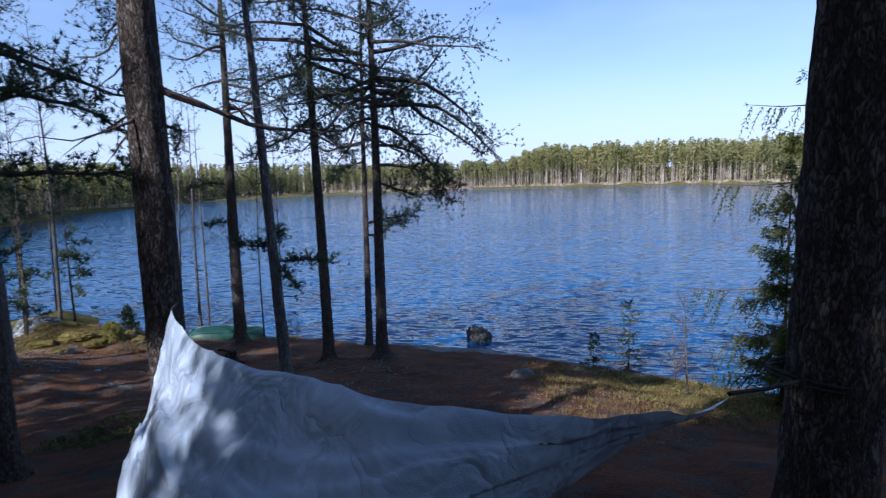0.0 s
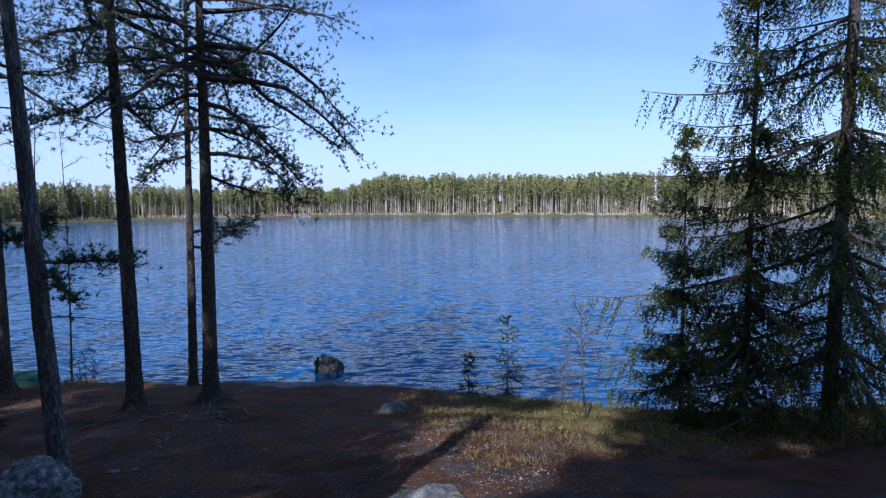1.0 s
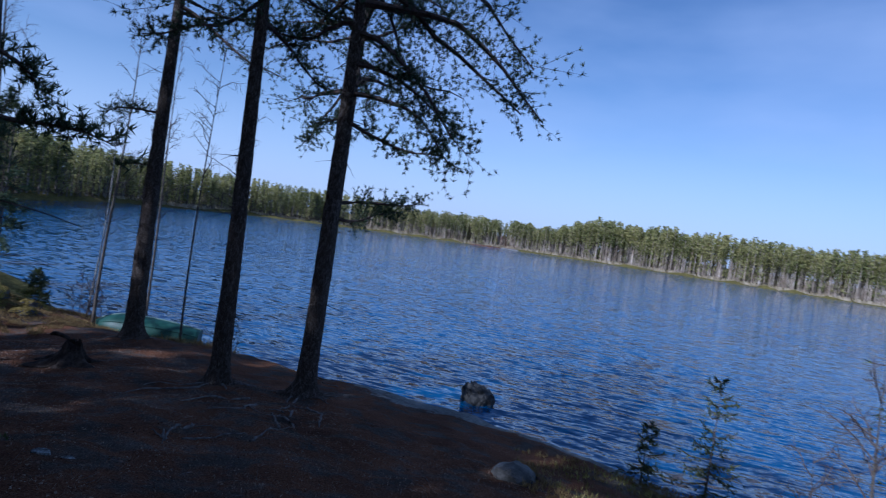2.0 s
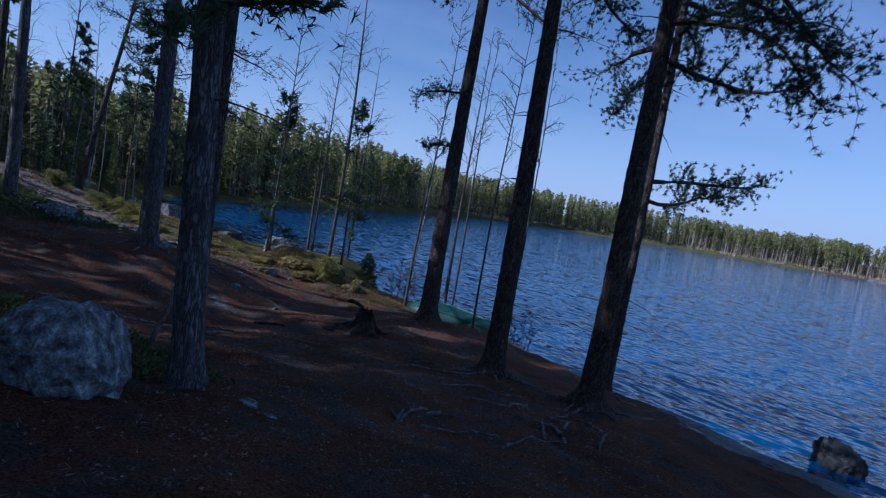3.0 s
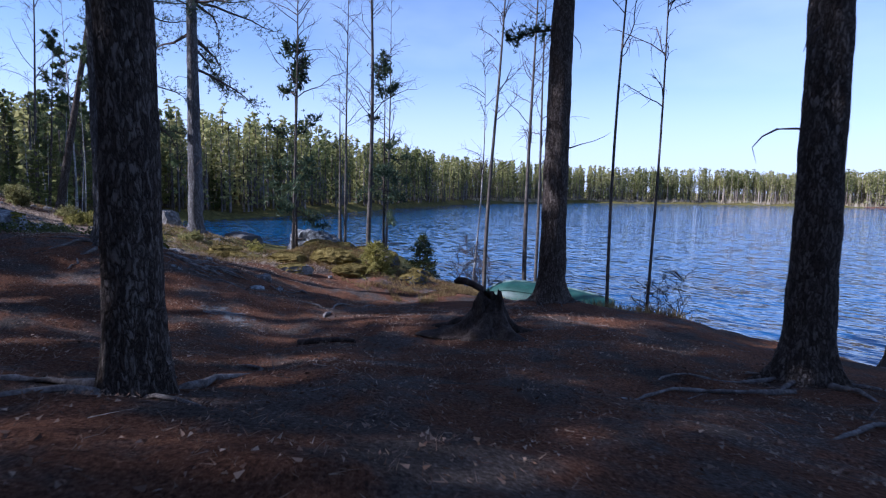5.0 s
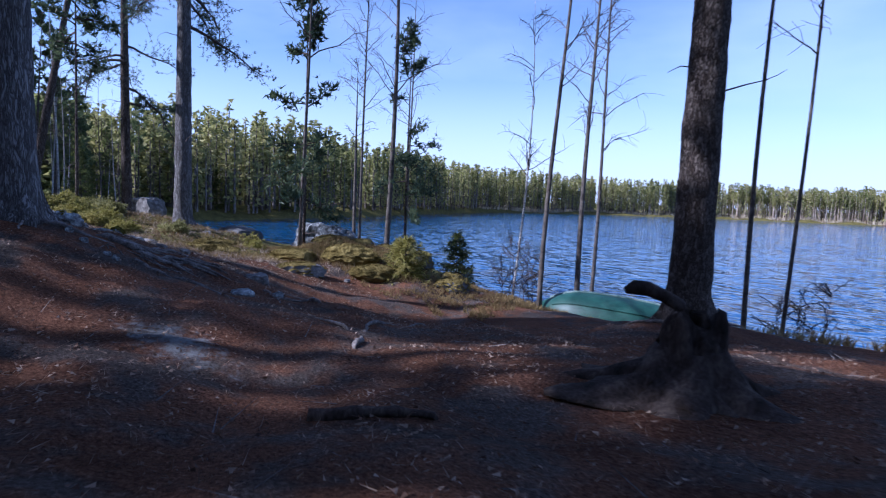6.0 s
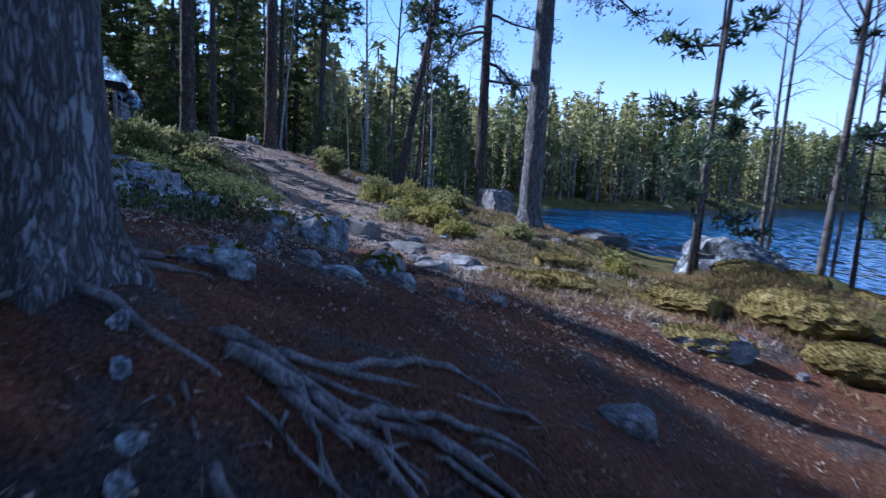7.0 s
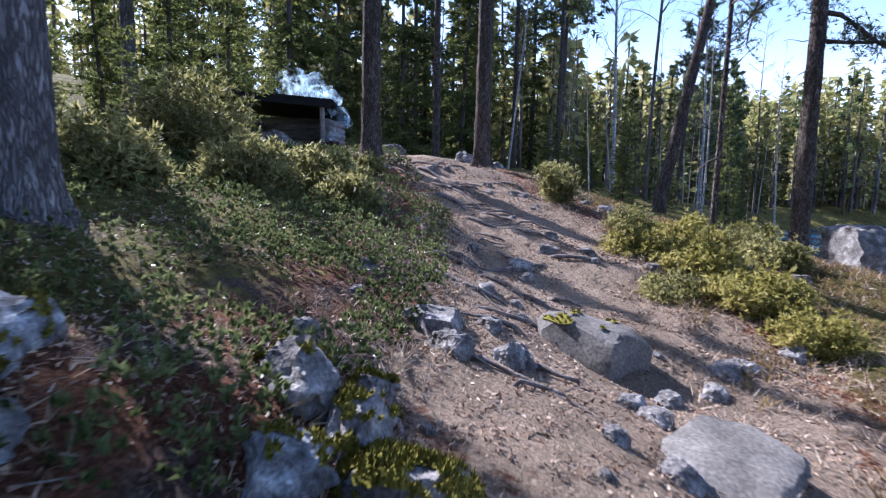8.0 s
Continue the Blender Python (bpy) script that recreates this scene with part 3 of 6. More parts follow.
def pine(x, y, diameter, height, lean=(0.0, 0.0), crown=0.5, reach=2.6, seed=1, limbs=28, dead=8, fine=True, bow=0.03, label="", tufts=1.0, low=None, needle=None, size=1.0, bark=None, flare=0.35, bare=()):
    """A Scots pine: bare lower trunk with dead stubs, crooked limbs and tufted needles above."""
    rng = np.random.default_rng(seed)
    root = new("pine_tree")
    root.location = (x, y, ground_at(x, y) - 0.03)
    axis, radius = trunk_mesh(root, height, diameter, lean, rng, bark or BARK, fine, bow, flare)
    v, f, cen, out = [], [], [], []
    base = height * crown
    jobs = [(base + (height - base) * rng.uniform(0, 1) ** 1.1, None) for _ in range(limbs)]
    jobs += [(h, (az, ln)) for h, az, ln in (low or [])]
    for h, given in jobs:
        u = max(0.0, (h - base) / (height - base))
        az = rng.uniform(0, 2 * math.pi) if given is None else given[0]
        ln = reach * (1 - 0.75 * u) * rng.uniform(0.6, 1.1) + 0.3 if given is None else given[1]
        way = (math.cos(az), math.sin(az), -0.12 + 0.75 * u + rng.uniform(-0.15, 0.15))
        limb = wander(axis(h), way, ln, 7, 0.17, -0.03 if u < 0.4 else 0.04, rng)
        r0 = 0.012 + 0.016 * ln
        tube(v, f, limb, [r0 * (1 - 0.8 * k / 7) for k in range(8)], 5 if fine else 3, cap=False)
        for k in range(2, 8):
            for _ in range((4 if given is None else min(8, 3 + int(2 * ln))) if fine else 2):
                p = limb[k].lerp(limb[k - 1], rng.uniform(0, 1) if given else 0.0)
                side = (limb[k] - limb[k - 1]).normalized() * 0.6 + Vector(rng.normal(size=3)) * 0.7 + Vector((0, 0, 0.15))
                tw = wander(p, side, ln * (rng.uniform(0.14, 0.36) if given is None else rng.uniform(0.08, 0.22)), 4, 0.25, 0.05, rng)
                if fine:
                    tube(v, f, tw[::2], [0.006, 0.005, 0.003], 3, cap=False)
                for j in range(1, 5):
                    cen.append(tw[j]), out.append(tw[j] - tw[j - 1] + Vector((0, 0, 0.03)))
                    if rng.uniform() < 0.6:
                        cen.append(tw[j] + Vector(rng.normal(size=3)) * 0.1), out.append(Vector(rng.normal(size=3)) + Vector((0, 0, 0.5)))
    for _ in range(dead):
        h = rng.uniform(0.25, 1.0) * base
        az = rng.uniform(0, 6.3)
        st = wander(axis(h), (math.cos(az), math.sin(az), rng.uniform(-0.4, 0.2)), rng.uniform(0.2, 1.1), 5, 0.2, -0.04, rng)
        tube(v, f, st, [0.014 * (1 - 0.17 * k) for k in range(6)], 4)
    for h, az, ln, drop in bare:
        st = wander(axis(h), (math.cos(az), math.sin(az), drop), ln, 9, 0.22, -0.03, rng)
        tube(v, f, st, [0.034 * (1 - 0.085 * k) for k in range(10)], 6)
        for k in (3, 4, 6, 7, 8):
            side = Vector(rng.normal(size=3)) * 0.8 + (st[k] - st[k - 1]).normalized() * 0.7
            tube(v, f, wander(st[k], side, ln * rng.uniform(0.15, 0.35), 5, 0.22, -0.05, rng), [0.012, 0.01, 0.008, 0.006, 0.005, 0.003], 4)
    link_mesh("branchwork", v, f, TWIG, root, "crooked brown branches")
    bv, bf = blades(np.array(cen), np.array(out), int(9 * tufts) if fine else int(4 * tufts), (0.09 if fine else 0.15) * size, 0.0135 * size if fine else 0.048 * size, 0.75, rng)
    mesh_np("crown", bv, bf, needle or NEEDLE, root, "blue-green needle tufts")
    return tagged(root, label or "tall pine with a bare brown trunk and tufted crown", "tree")


def spruce(x, y, diameter, height, seed=1, base=0.6, reach=1.8, whorls=26, each=5, lean=(0.0, 0.0), near=True, label="", density=1.0, weep=0.0, name="spruce_tree", needle=None):
    """A spruce: drooping tiers of branches fringed with hanging needled twigs."""
    rng = np.random.default_rng(seed)
    root = new(name)
    root.location = (x, y, ground_at(x, y) - 0.03)
    axis, radius = trunk_mesh(root, height, diameter, lean, rng, SPRUCE_BARK, near, 0.02, 0.25)
    v, f, cen, out = [], [], [], []
    for w in range(whorls):
        u = w / (whorls - 1)
        h = base + (height - base) * min(1.0, max(0.0, u + rng.uniform(-0.5, 0.5) / whorls)) ** 0.95
        n_here = max(3, int(round(each * (1 - 0.3 * u))))
        a0 = rng.uniform(0, 6.3)
        for b in range(n_here):
            az = a0 + 6.283 * b / n_here + rng.uniform(-0.35, 0.35)
            ln = (reach * (1 - u) ** 0.8 + 0.12) * rng.uniform(0.55, 1.12)
            steps = 6
            limb = [axis(min(height, h + rng.uniform(-0.6, 0.6) * (height - base) / whorls))]
            for k in range(steps):
                t = (k + 1) / steps
                slope = -0.28 - 0.25 * (1 - u) + 0.75 * t * t * (0.6 if weep else 1.0)
                d = Vector((math.cos(az + 0.12 * rng.normal()), math.sin(az + 0.12 * rng.normal()), slope + 0.55 * u)).normalized()
                limb.append(limb[-1] + d * ln / steps)
            tube(v, f, limb, [0.006 + 0.011 * ln * (1 - k / steps) for k in range(steps + 1)], 4 if near else 3, cap=False)
            per = (5 if near else 4) * density * (1 - 0.6 * u * u)
            for k in range(1, steps + 1):
                for _ in range(int(per + rng.uniform(0, 1))):
                    p = limb[k].lerp(limb[k - 1], rng.uniform(0, 1))
                    sgn = 1 if rng.uniform() < 0.5 else -1
                    d = Vector((math.cos(az + sgn * rng.uniform(0.4, 1.2)), math.sin(az + sgn * rng.uniform(0.4, 1.2)), -0.35 - weep * rng.uniform(0.3, 1.6))).normalized()
                    tl = (0.12 + 0.26 * ln * (1 - 0.5 * k / steps)) * rng.uniform(0.5, 1.1)
                    q = max(2, int(tl / (0.07 if near else 0.14)))
                    for j in range(q):
                        cen.append(p + d * (tl * (j + 0.5) / q) + Vector((0, 0, -0.1 * (j / q) ** 2))), out.append(d)
                cen.append(limb[k]), out.append(limb[k] - limb[k - 1])
    link_mesh("branchwork", v, f, SPRUCE_BARK, root)
    bv, bf = blades(np.array(cen), np.array(out), 4 if near else 3, 0.1 if near else 0.22, 0.022 if near else 0.075, 0.55, rng)
    mesh_np("crown", bv, bf, needle or SPRUCE_NEEDLE, root, "dark drooping needle sprays")
    return tagged(root, label or "dark green spruce with drooping branches", "tree")


def birch(x, y, diameter, height, seed=1, lean=(0.0, 0.0), bark=None, limbs=26, start=0.3, label="", bow=0.12, reach=1.1, fine=True):
    """A leafless young birch: thin crooked stem and fine rising twigs."""
    rng = np.random.default_rng(seed)
    root = new("birch_tree")
    root.location = (x, y, ground_at(x, y) - 0.03)
    axis, radius = trunk_mesh(root, height, diameter, lean, rng, bark or BIRCH_BARK, False, bow, 0.2)
    v, f = [], []
    for _ in range(limbs):
        h = height * rng.uniform(start, 0.98)
        az = rng.uniform(0, 6.3)
        ln = reach * (1.15 - h / height) * rng.uniform(0.6, 1.4) + 0.25
        limb = wander(axis(h), (math.cos(az), math.sin(az), 0.9), ln, 6, 0.16, -0.02, rng)
        tube(v, f, limb, [0.007 + 0.008 * ln * (1 - k / 6) for k in range(7)], 3, cap=False)
        for k in range(2, 7):
            for _ in range(2):
                tw = wander(limb[k], Vector(rng.normal(size=3)) * 0.7 + (limb[k] - limb[k - 1]).normalized() * 0.8, ln * rng.uniform(0.2, 0.45), 4, 0.2, -0.06, rng)
                tube(v, f, tw[::2], [0.005, 0.004, 0.003], 3, cap=False)
    link_mesh("branchwork", v, f, TWIG, root, "fine bare twigs")
    return tagged(root, label or "slender leafless birch with bare twigs", "tree")


# pines of the bank
pine(-3.9, 17.28, 0.36, 16, (-0.012, 0.006), 0.52, 3.6, 11, limbs=36, tufts=2.1, low=[(7.2, 1.2, 2.6), (7.6, 3.4, 2.4)], flare=0.7)
pine(-3.32, 21.25, 0.27, 16, (0.024, 0.0), 0.48, 3.4, 12, limbs=34, tufts=2.1, low=[(4.7, 1.2, 2.8), (4.3, 0.8, 2.4), (7.0, 2.9, 2.0)])
pine(-2.31, 17.79, 0.37, 16, (0.004, 0.0), 0.5, 3.8, 13, limbs=36, tufts=2.1, low=[(8.0, 0.1, 4.6), (8.4, 0.5, 4.2), (7.4, -0.2, 3.4), (8.8, -0.3, 4.6), (7.6, 2.7, 2.6), (6.8, 0.3, 2.6), (6.2, 0.0, 2.8), (5.7, 0.4, 2.2)], flare=1.1, label="tall pine on spreading brown roots")
pine(-3.29, 11.39, 0.25, 13, (-0.05, -0.03), 0.62, 1.8, 14, limbs=22, bark=LIT_GREY_BARK, bow=0.06, low=[(3.1, 0.3, 1.1), (3.4, 3.0, 0.9), (2.9, -0.5, 0.9), (3.7, 1.2, 0.9)], label="slim pine with flaking blue-grey bark")
pine(-6.4, 13.1, 0.29, 16, (0.0, 0.0), 0.55, 3.0, 15, low=[(6.6, 1.8, 1.8)])
pine(-8.0, 20.5, 0.45, 17, (0.01, 0.0), 0.5, 3.2, 16, low=[(4.6, 3.3, 1.0), (6.0, 2.9, 1.7)], flare=0.6, label="thick pine standing at the water's edge")
pine(-12.6, 15.28, 0.42, 18, (0.0, 0.0), 0.5, 2.8, 17, bark=LIT_GREY_BARK, label="stout pine with furrowed blue-grey bark")
# Paler bark stands in for the sunlit side of this trunk.
pine(-21.0, 20.86, 0.44, 17, (0.012, 0.0), 0.36, 2.8, 18, bark=LIT_GREY_BARK, low=[(5.2, 1.4, 2.4), (5.8, 2.0, 2.0)])
pine(-17.66, 13.86, 0.31, 16, (0.0, 0.0), 0.5, 2.2, 19, bark=LIT_GREY_BARK)
pine(-24.68, 13.76, 0.34, 18, (-0.004, 0.0), 0.55, 2.4, 20)
pine(-26.72, 15.51, 0.33, 18, (0.0, 0.0), 0.55, 2.4, 21)
pine(-26.3, 21.5, 0.32, 16, (0.01, 0.0), 0.3, 2.4, 22, low=[(4.4, 1.3, 2.4), (3.9, 1.8, 2.0), (5.2, 4.0, 2.0)], label="dark pine with long bare lower limbs")
pine(-29.36, 19.56, 0.3, 14, (0.0, 0.17), 0.5, 2.0, 23, label="leaning pine with a dark trunk")
pine(-2.16, 4.82, 0.33, 17, (0.012, 0.0), 0.55, 2.6, 24, bare=[(3.8, 0.5, 2.1, -0.62), (5.0, 2.6, 1.2, -0.2)], label="pine that holds the tarp's peak")
pine(-5.95, 7.35, 0.34, 16, (0.0, 0.0), 0.5, 2.8, 30, limbs=26, tufts=1.4, low=[(4.2, 0.3, 2.2), (4.8, -0.2, 2.4), (5.4, 0.6, 2.2), (5.0, -0.8, 2.0), (6.0, 0.1, 2.4)])
pine(2.43, 3.33, 0.5, 18, (0.012, 0.0), 0.5, 2.8, 25, label="stout pine with furrowed bark and a rope round it")
pine(-25.6, 8.4, 0.3, 17, (0.0, 0.0), 0.6, 1.2, 26, limbs=16, bark=LIT_GREY_BARK)
pine(-19.6, 27.9, 0.12, 8.0, (0.0, 0.0), 0.25, 0.9, 27, limbs=20, dead=2, fine=False, tufts=0.8, label="young pine on the shore")
pine(-17.7, 22.3, 0.1, 6.0, (0.0, 0.0), 0.2, 0.9, 28, limbs=16, dead=2, fine=False, tufts=0.8, label="young pine on the shore")
pine(-22.86, 18.98, 0.085, 7.5, (0.0, 0.0), 0.55, 0.8, 29, limbs=16, dead=5, fine=False, label="thin pale-stemmed young pine")

# spruces on the bank above the water
spruce(9.95, 11.5, 0.27, 20, 31, 1.6, 4.9, 28, 5, weep=1.6, density=1.45, label="old spruce with long weeping branches")
spruce(8.35, 11.93, 0.15, 10.5, 32, 0.4, 2.3, 28, 5, weep=0.9, density=1.3, label="bushy spruce with sunlit green sprays")
spruce(7.5, 12.7, 0.09, 6.0, 33, 0.2, 1.5, 15, 4, weep=0.9, density=1.7, label="low bushy spruce with sunlit green sprays")
spruce(12.4, 11.6, 0.2, 15, 34, 1.5, 3.2, 24, 4, weep=1.2, density=1.0)

# bare birches and alders along the water
birch(-14.98, 27.66, 0.075, 9, 41, (0.01, 0.01), BIRCH_BARK, 22, 0.35, "thin white birch with bare twigs", 0.16)
birch(-12.24, 24.5, 0.115, 11, 42, (0.0, 0.0), DARK_BARK, 24, 0.4, "dark crooked birch stem by the boat", 0.16)
birch(-13.2, 28.2, 0.16, 12, 43, (0.012, 0.0), DARK_BARK, 26, 0.4, "grey birch stem by the boat", 0.12)
birch(-12.75, 28.1, 0.11, 12, 44, (0.03, 0.0), DARK_BARK, 26, 0.35, "dark slender birch by the boat", 0.12)
birch(-7.8, 22.4, 0.07, 10, 45, (0.01, 0.0), DARK_BARK, 22, 0.4, "dark slender birch by the boat", 0.1)
birch(-7.6, 24.0, 0.07, 10, 46, (0.005, 0.0), DARK_BARK, 18, 0.45, "dark slender birch at the water's edge", 0.1)
birch(-17.3, 21.9, 0.09, 10, 47, (0.01, 0.0), DARK_BARK, 30, 0.4, "slender bare birch behind the rock", 0.1, 1.4)
birch(-21.8, 27.5, 0.15, 6.9, 48, (0.0, 0.0), DARK_BARK, 14, 0.5, "broken dead birch trunk", 0.04, 0.6)
birch(-22.3, 28.2, 0.12, 13, 49, (0.015, 0.0), DARK_BARK, 30, 0.4, "slender bare birch on the cape", 0.1, 1.3)
birch(-19.9, 27.3, 0.19, 15, 50, (0.01, 0.0), DARK_BARK, 36, 0.35, "tall bare birch on the cape", 0.1, 1.8)
birch(-23.6, 32.0, 0.12, 13, 51, (0.015, 0.0), DARK_BARK, 30, 0.3, "slender bare birch on the cape", 0.12, 1.5)
birch(5.6, 13.2, 0.05, 2.6, 52, (-0.03, 0.0), DARK_BARK, 12, 0.25, "crooked bare alder sapling", 0.14, 0.5)
birch(6.0, 15.0, 0.025, 1.5, 53, (-0.1, 0.0), TWIG, 14, 0.1, "reddish bare willow shrub", 0.05, 0.4)
for k in range(7):
    birch(10.6 + 0.35 * k + 0.1 * (k % 2), 12.9 + 0.5 * (k % 3), 0.03, 2.8 + 0.3 * (k % 3), 60 + k, (0.04 * (k % 3 - 1), 0.0), TWIG, 8, 0.3, "thin bare alder shoot on the bank", 0.06, 0.4)
for k in range(6):
    birch(-7.6 + 0.2 * (k % 3), 24.2 + 0.25 * (k // 2), 0.022, 1.3 + 0.25 * (k % 3), 70 + k, (0.1 * (k % 3 - 1), 0.0), TWIG, 8, 0.2, "bare reddish willow shoots by the water", 0.04, 0.3)
for k in range(8):
    birch(-14.0 + 0.3 * (k % 4), 25.7 + 0.3 * (k // 4), 0.018, 1.4 + 0.2 * (k % 3), 80 + k, (0.08 * (k % 3 - 1), 0.0), TWIG, 8, 0.15, "bare reddish willow shoots by the water", 0.04, 0.3)
spruce(5.3, 16.9, 0.035, 2.2, 90, 0.15, 0.5, 10, 4, label="young spruce sapling on the bank", density=0.14)
spruce(4.35, 17.4, 0.025, 1.1, 91, 0.1, 0.35, 7, 4, label="young spruce sapling on the bank", density=0.14)
spruce(-15.2, 25.3, 0.04, 1.5, 92, 0.1, 0.55, 12, 6, label="young spruce sapling on the mossy rock", density=0.45)
spruce(-13.9, 22.0, 0.03, 0.7, 93, 0.05, 0.5, 8, 6, label="small bright green spruce sapling", density=0.5, needle=GREENGRASS)

# ---- the wood: a few trees built, the rest alike ----
WOODS = "trees of the lakeside wood"
kinds = [
    pine(-36.5, 12.8, 0.3, 19, (0.0, 0.0), 0.5, 2.3, 101, 30, 7, False, tufts=1.3, size=1.7, needle=WOOD_PINE, label="tall forest pine with a bare trunk"),
    pine(-43.0, 17.5, 0.27, 17, (0.01, 0.0), 0.45, 2.2, 102, 28, 9, False, tufts=1.3, size=1.7, needle=WOOD_PINE, label="tall forest pine with a bare trunk"),
    spruce(-37.5, 6.5, 0.3, 18, 103, 1.0, 2.6, 24, 6, near=False, needle=WOOD_SPRUCE, label="dense green forest spruce"),
    spruce(-40.5, 10.5, 0.24, 14, 104, 0.6, 2.2, 22, 6, near=False, needle=WOOD_SPRUCE, label="dense green forest spruce"),
    birch(-38.5, 19.6, 0.16, 14, 105, (0.01, 0.0), BIRCH_BARK, 30, 0.35, "white-stemmed bare forest birch", 0.15, 1.6),
    birch(-35.0, 22.0, 0.1, 11, 106, (0.02, 0.0), BIRCH_BARK, 26, 0.35, "white-stemmed bare forest birch", 0.15, 1.2),
    birch(-33.5, 20.0, 0.13, 13, 107, (-0.01, 0.0), DARK_BARK, 28, 0.35, "dark bare forest alder", 0.12, 1.4),
]
for k in kinds:
    k["group"] = WOODS
rng = np.random.default_rng(5)
placed = [(k.location.x, k.location.y) for k in kinds] + [(-25.3, 13.7), (-26.3, 15.8), (-26.3, 21.5), (-28.9, 19.9), (-24.9, 8.8), (-20.9, 20.75)]


def plant(x, y, weights, gap, scale=(0.8, 1.15)):
    """One more tree of the wood, unless it would crowd another."""
    if any((x - a) ** 2 + (y - b) ** 2 < gap * gap for a, b in placed):
        return
    placed.append((x, y))
    src = kinds[int(rng.choice(len(kinds), p=np.array(weights) / sum(weights)))]
    k = rng.uniform(*scale)
    copy_thing(src, pose(x, y, zat(x, y) - 0.05, rng.normal() * 1.5, rng.normal() * 1.5, rng.uniform(0, 360)) @ Matrix.Diagonal((k, k, k * rng.uniform(0.9, 1.1), 1)))


def scatter_wood(n, xr, yr, weights, gap, keep, scale=(0.8, 1.15)):
    global rng
    rng = np.random.default_rng(int(1000 + n + 7 * abs(xr[0]) + 13 * abs(yr[0])))
    for _ in range(n):
        x, y = rng.uniform(*xr), rng.uniform(*yr)
        if keep(x, y):
            plant(x, y, weights, gap, scale)


def land(x, y, d=1.5):
    return shore_gap(x, y) > d


def sunlane(x, y):
    """Across the sun's rays: trees within this lane would shade the sunlit path."""
    return -34.5 < 0.82 * x - 0.57 * y < -21.2 and x > -44


def glade(x, y):
    """Lanes along the sun's rays where the wood stands open, so that light falls in patches on the bank, the sheet and the clearing."""
    c = 0.82 * x - 0.57 * y
    return -5.7 < c < -2.9 or -0.9 < c < 0.2 or -18.2 < c < -17.1


def low_side(x, y):
    """Towards the bay, where the wood is young and open."""
    return y > 16.5 + 0.12 * (-15 - x)


# behind the shelter and up the hill
scatter_wood(300, (-60, -35.0), (-8, 19.5), (4, 4, 2.6, 3, 3, 2, 1.5), 2.7, lambda x, y: land(x, y) and not sunlane(x, y) and not low_side(x, y) and not (x > -38 and 7 < y < 14))
scatter_wood(60, (-46, -29.5), (17.5, 27), (1, 1, 1, 2, 4, 5, 3), 1.6, lambda x, y: land(x, y, 0.6), (0.4, 0.62))
scatter_wood(30, (-44, -30.5), (18.0, 26), (0, 0, 0, 0, 3, 3, 2), 2.0, lambda x, y: land(x, y, 0.6), (0.75, 1.0))
scatter_wood(50, (-36, -20), (-10, 4), (3, 2, 4, 4, 0.5, 0.5, 0.5), 2.4, lambda x, y: land(x, y) and not sunlane(x, y) and not glade(x, y))
scatter_wood(20, (-36, -18), (-10, 4), (4, 3, 0, 0, 0, 0, 0), 2.6, lambda x, y: not sunlane(x, y) and glade(x, y))
# young spruces under the hill pines
scatter_wood(60, (-33, -22.5), (1.5, 10.2), (0, 0, 3, 5, 0, 0, 0), 1.25, lambda x, y: not (x < -27.5 and y > 8.3) and math.hypot(x + 25.6, y - 8.4) > 0.9, (0.2, 0.36))
# Spruces added to shade the slope by the path; the first two are unseen.
for x, y in ((-19.6, 10.2), (-18.3, 10.6)):
    plant(x, y, (0, 0, 1, 2, 0, 0, 0), 0.5, (0.36, 0.42))
for x, y in ((-21.0, 10.5),):
    plant(x, y, (0, 0, 1, 2, 0, 0, 0), 0.5, (0.25, 0.28))
for x, y in ((-25.4, 9.4), (-26.4, 10.3)):
    plant(x, y, (0, 0, 1, 2, 0, 0, 0), 0.4, (0.34, 0.4))
# undergrowth towards the bay
scatter_wood(70, (-42, -28), (16.8, 25), (0, 0, 2, 4, 0, 1, 1), 1.0, lambda x, y: land(x, y, 0.5), (0.1, 0.22))
# round the bay
scatter_wood(1000, (-72, -29), (24, 75), (2.5, 2.5, 2, 3, 4, 4, 3), 2.0, lambda x, y: 0.8 < shore_gap(x, y) < 11, (0.38, 0.6))
# uphill, where the flight begins: unseen trees, added for the shade they cast
for x, y in ((-2.3, -3.25), (-1.6, -5.2), (-11.5, 1.5), (-7.5, 4.5), (-10.5, 7.0), (3.5, -5.0)):
    plant(x, y, (4, 3, 0, 0, 0, 0, 0) if glade(x, y) else (4, 3, 3, 3, 0, 0, 0), 1.5)
# dense unseen spruces added to keep the sun off the sheet
for x, y in ((-3.4, -3.8), (-5.0, -4.6)):
    plant(x, y, (0, 0, 1, 2, 0, 0, 0), 0.8)
scatter_wood(200, (-22, 14), (-24, 1), (4, 4, 3, 3, 0.3, 0.3, 0.3), 2.1, lambda x, y: math.hypot(x - 0.7, y) > 4.0 and not sunlane(x, y) and not glade(x, y) and not (-4 < x < 6 and y > -3))
scatter_wood(40, (-16, 2), (-24, -3), (4, 4, 0, 0, 0, 0, 0), 3.4, lambda x, y: math.hypot(x - 0.7, y) > 4.0 and glade(x, y))
# unseen pines added uphill to shade the clearing
plant(-20.3, 3.2, (1, 1, 0, 0, 0, 0, 0), 0.8)
for k in range(11):
    c, away = -20.9 + 1.15 * k if k < 3 else -16.3 + 1.4 * (k - 3), 6.0 + 3.0 * math.sin(2.1 * k)
    plant(0.82 * c - 0.57 * away, -0.57 * c - 0.82 * away, (3, 3, 1, 0, 0, 0, 0), 1.0, (0.95, 1.15))



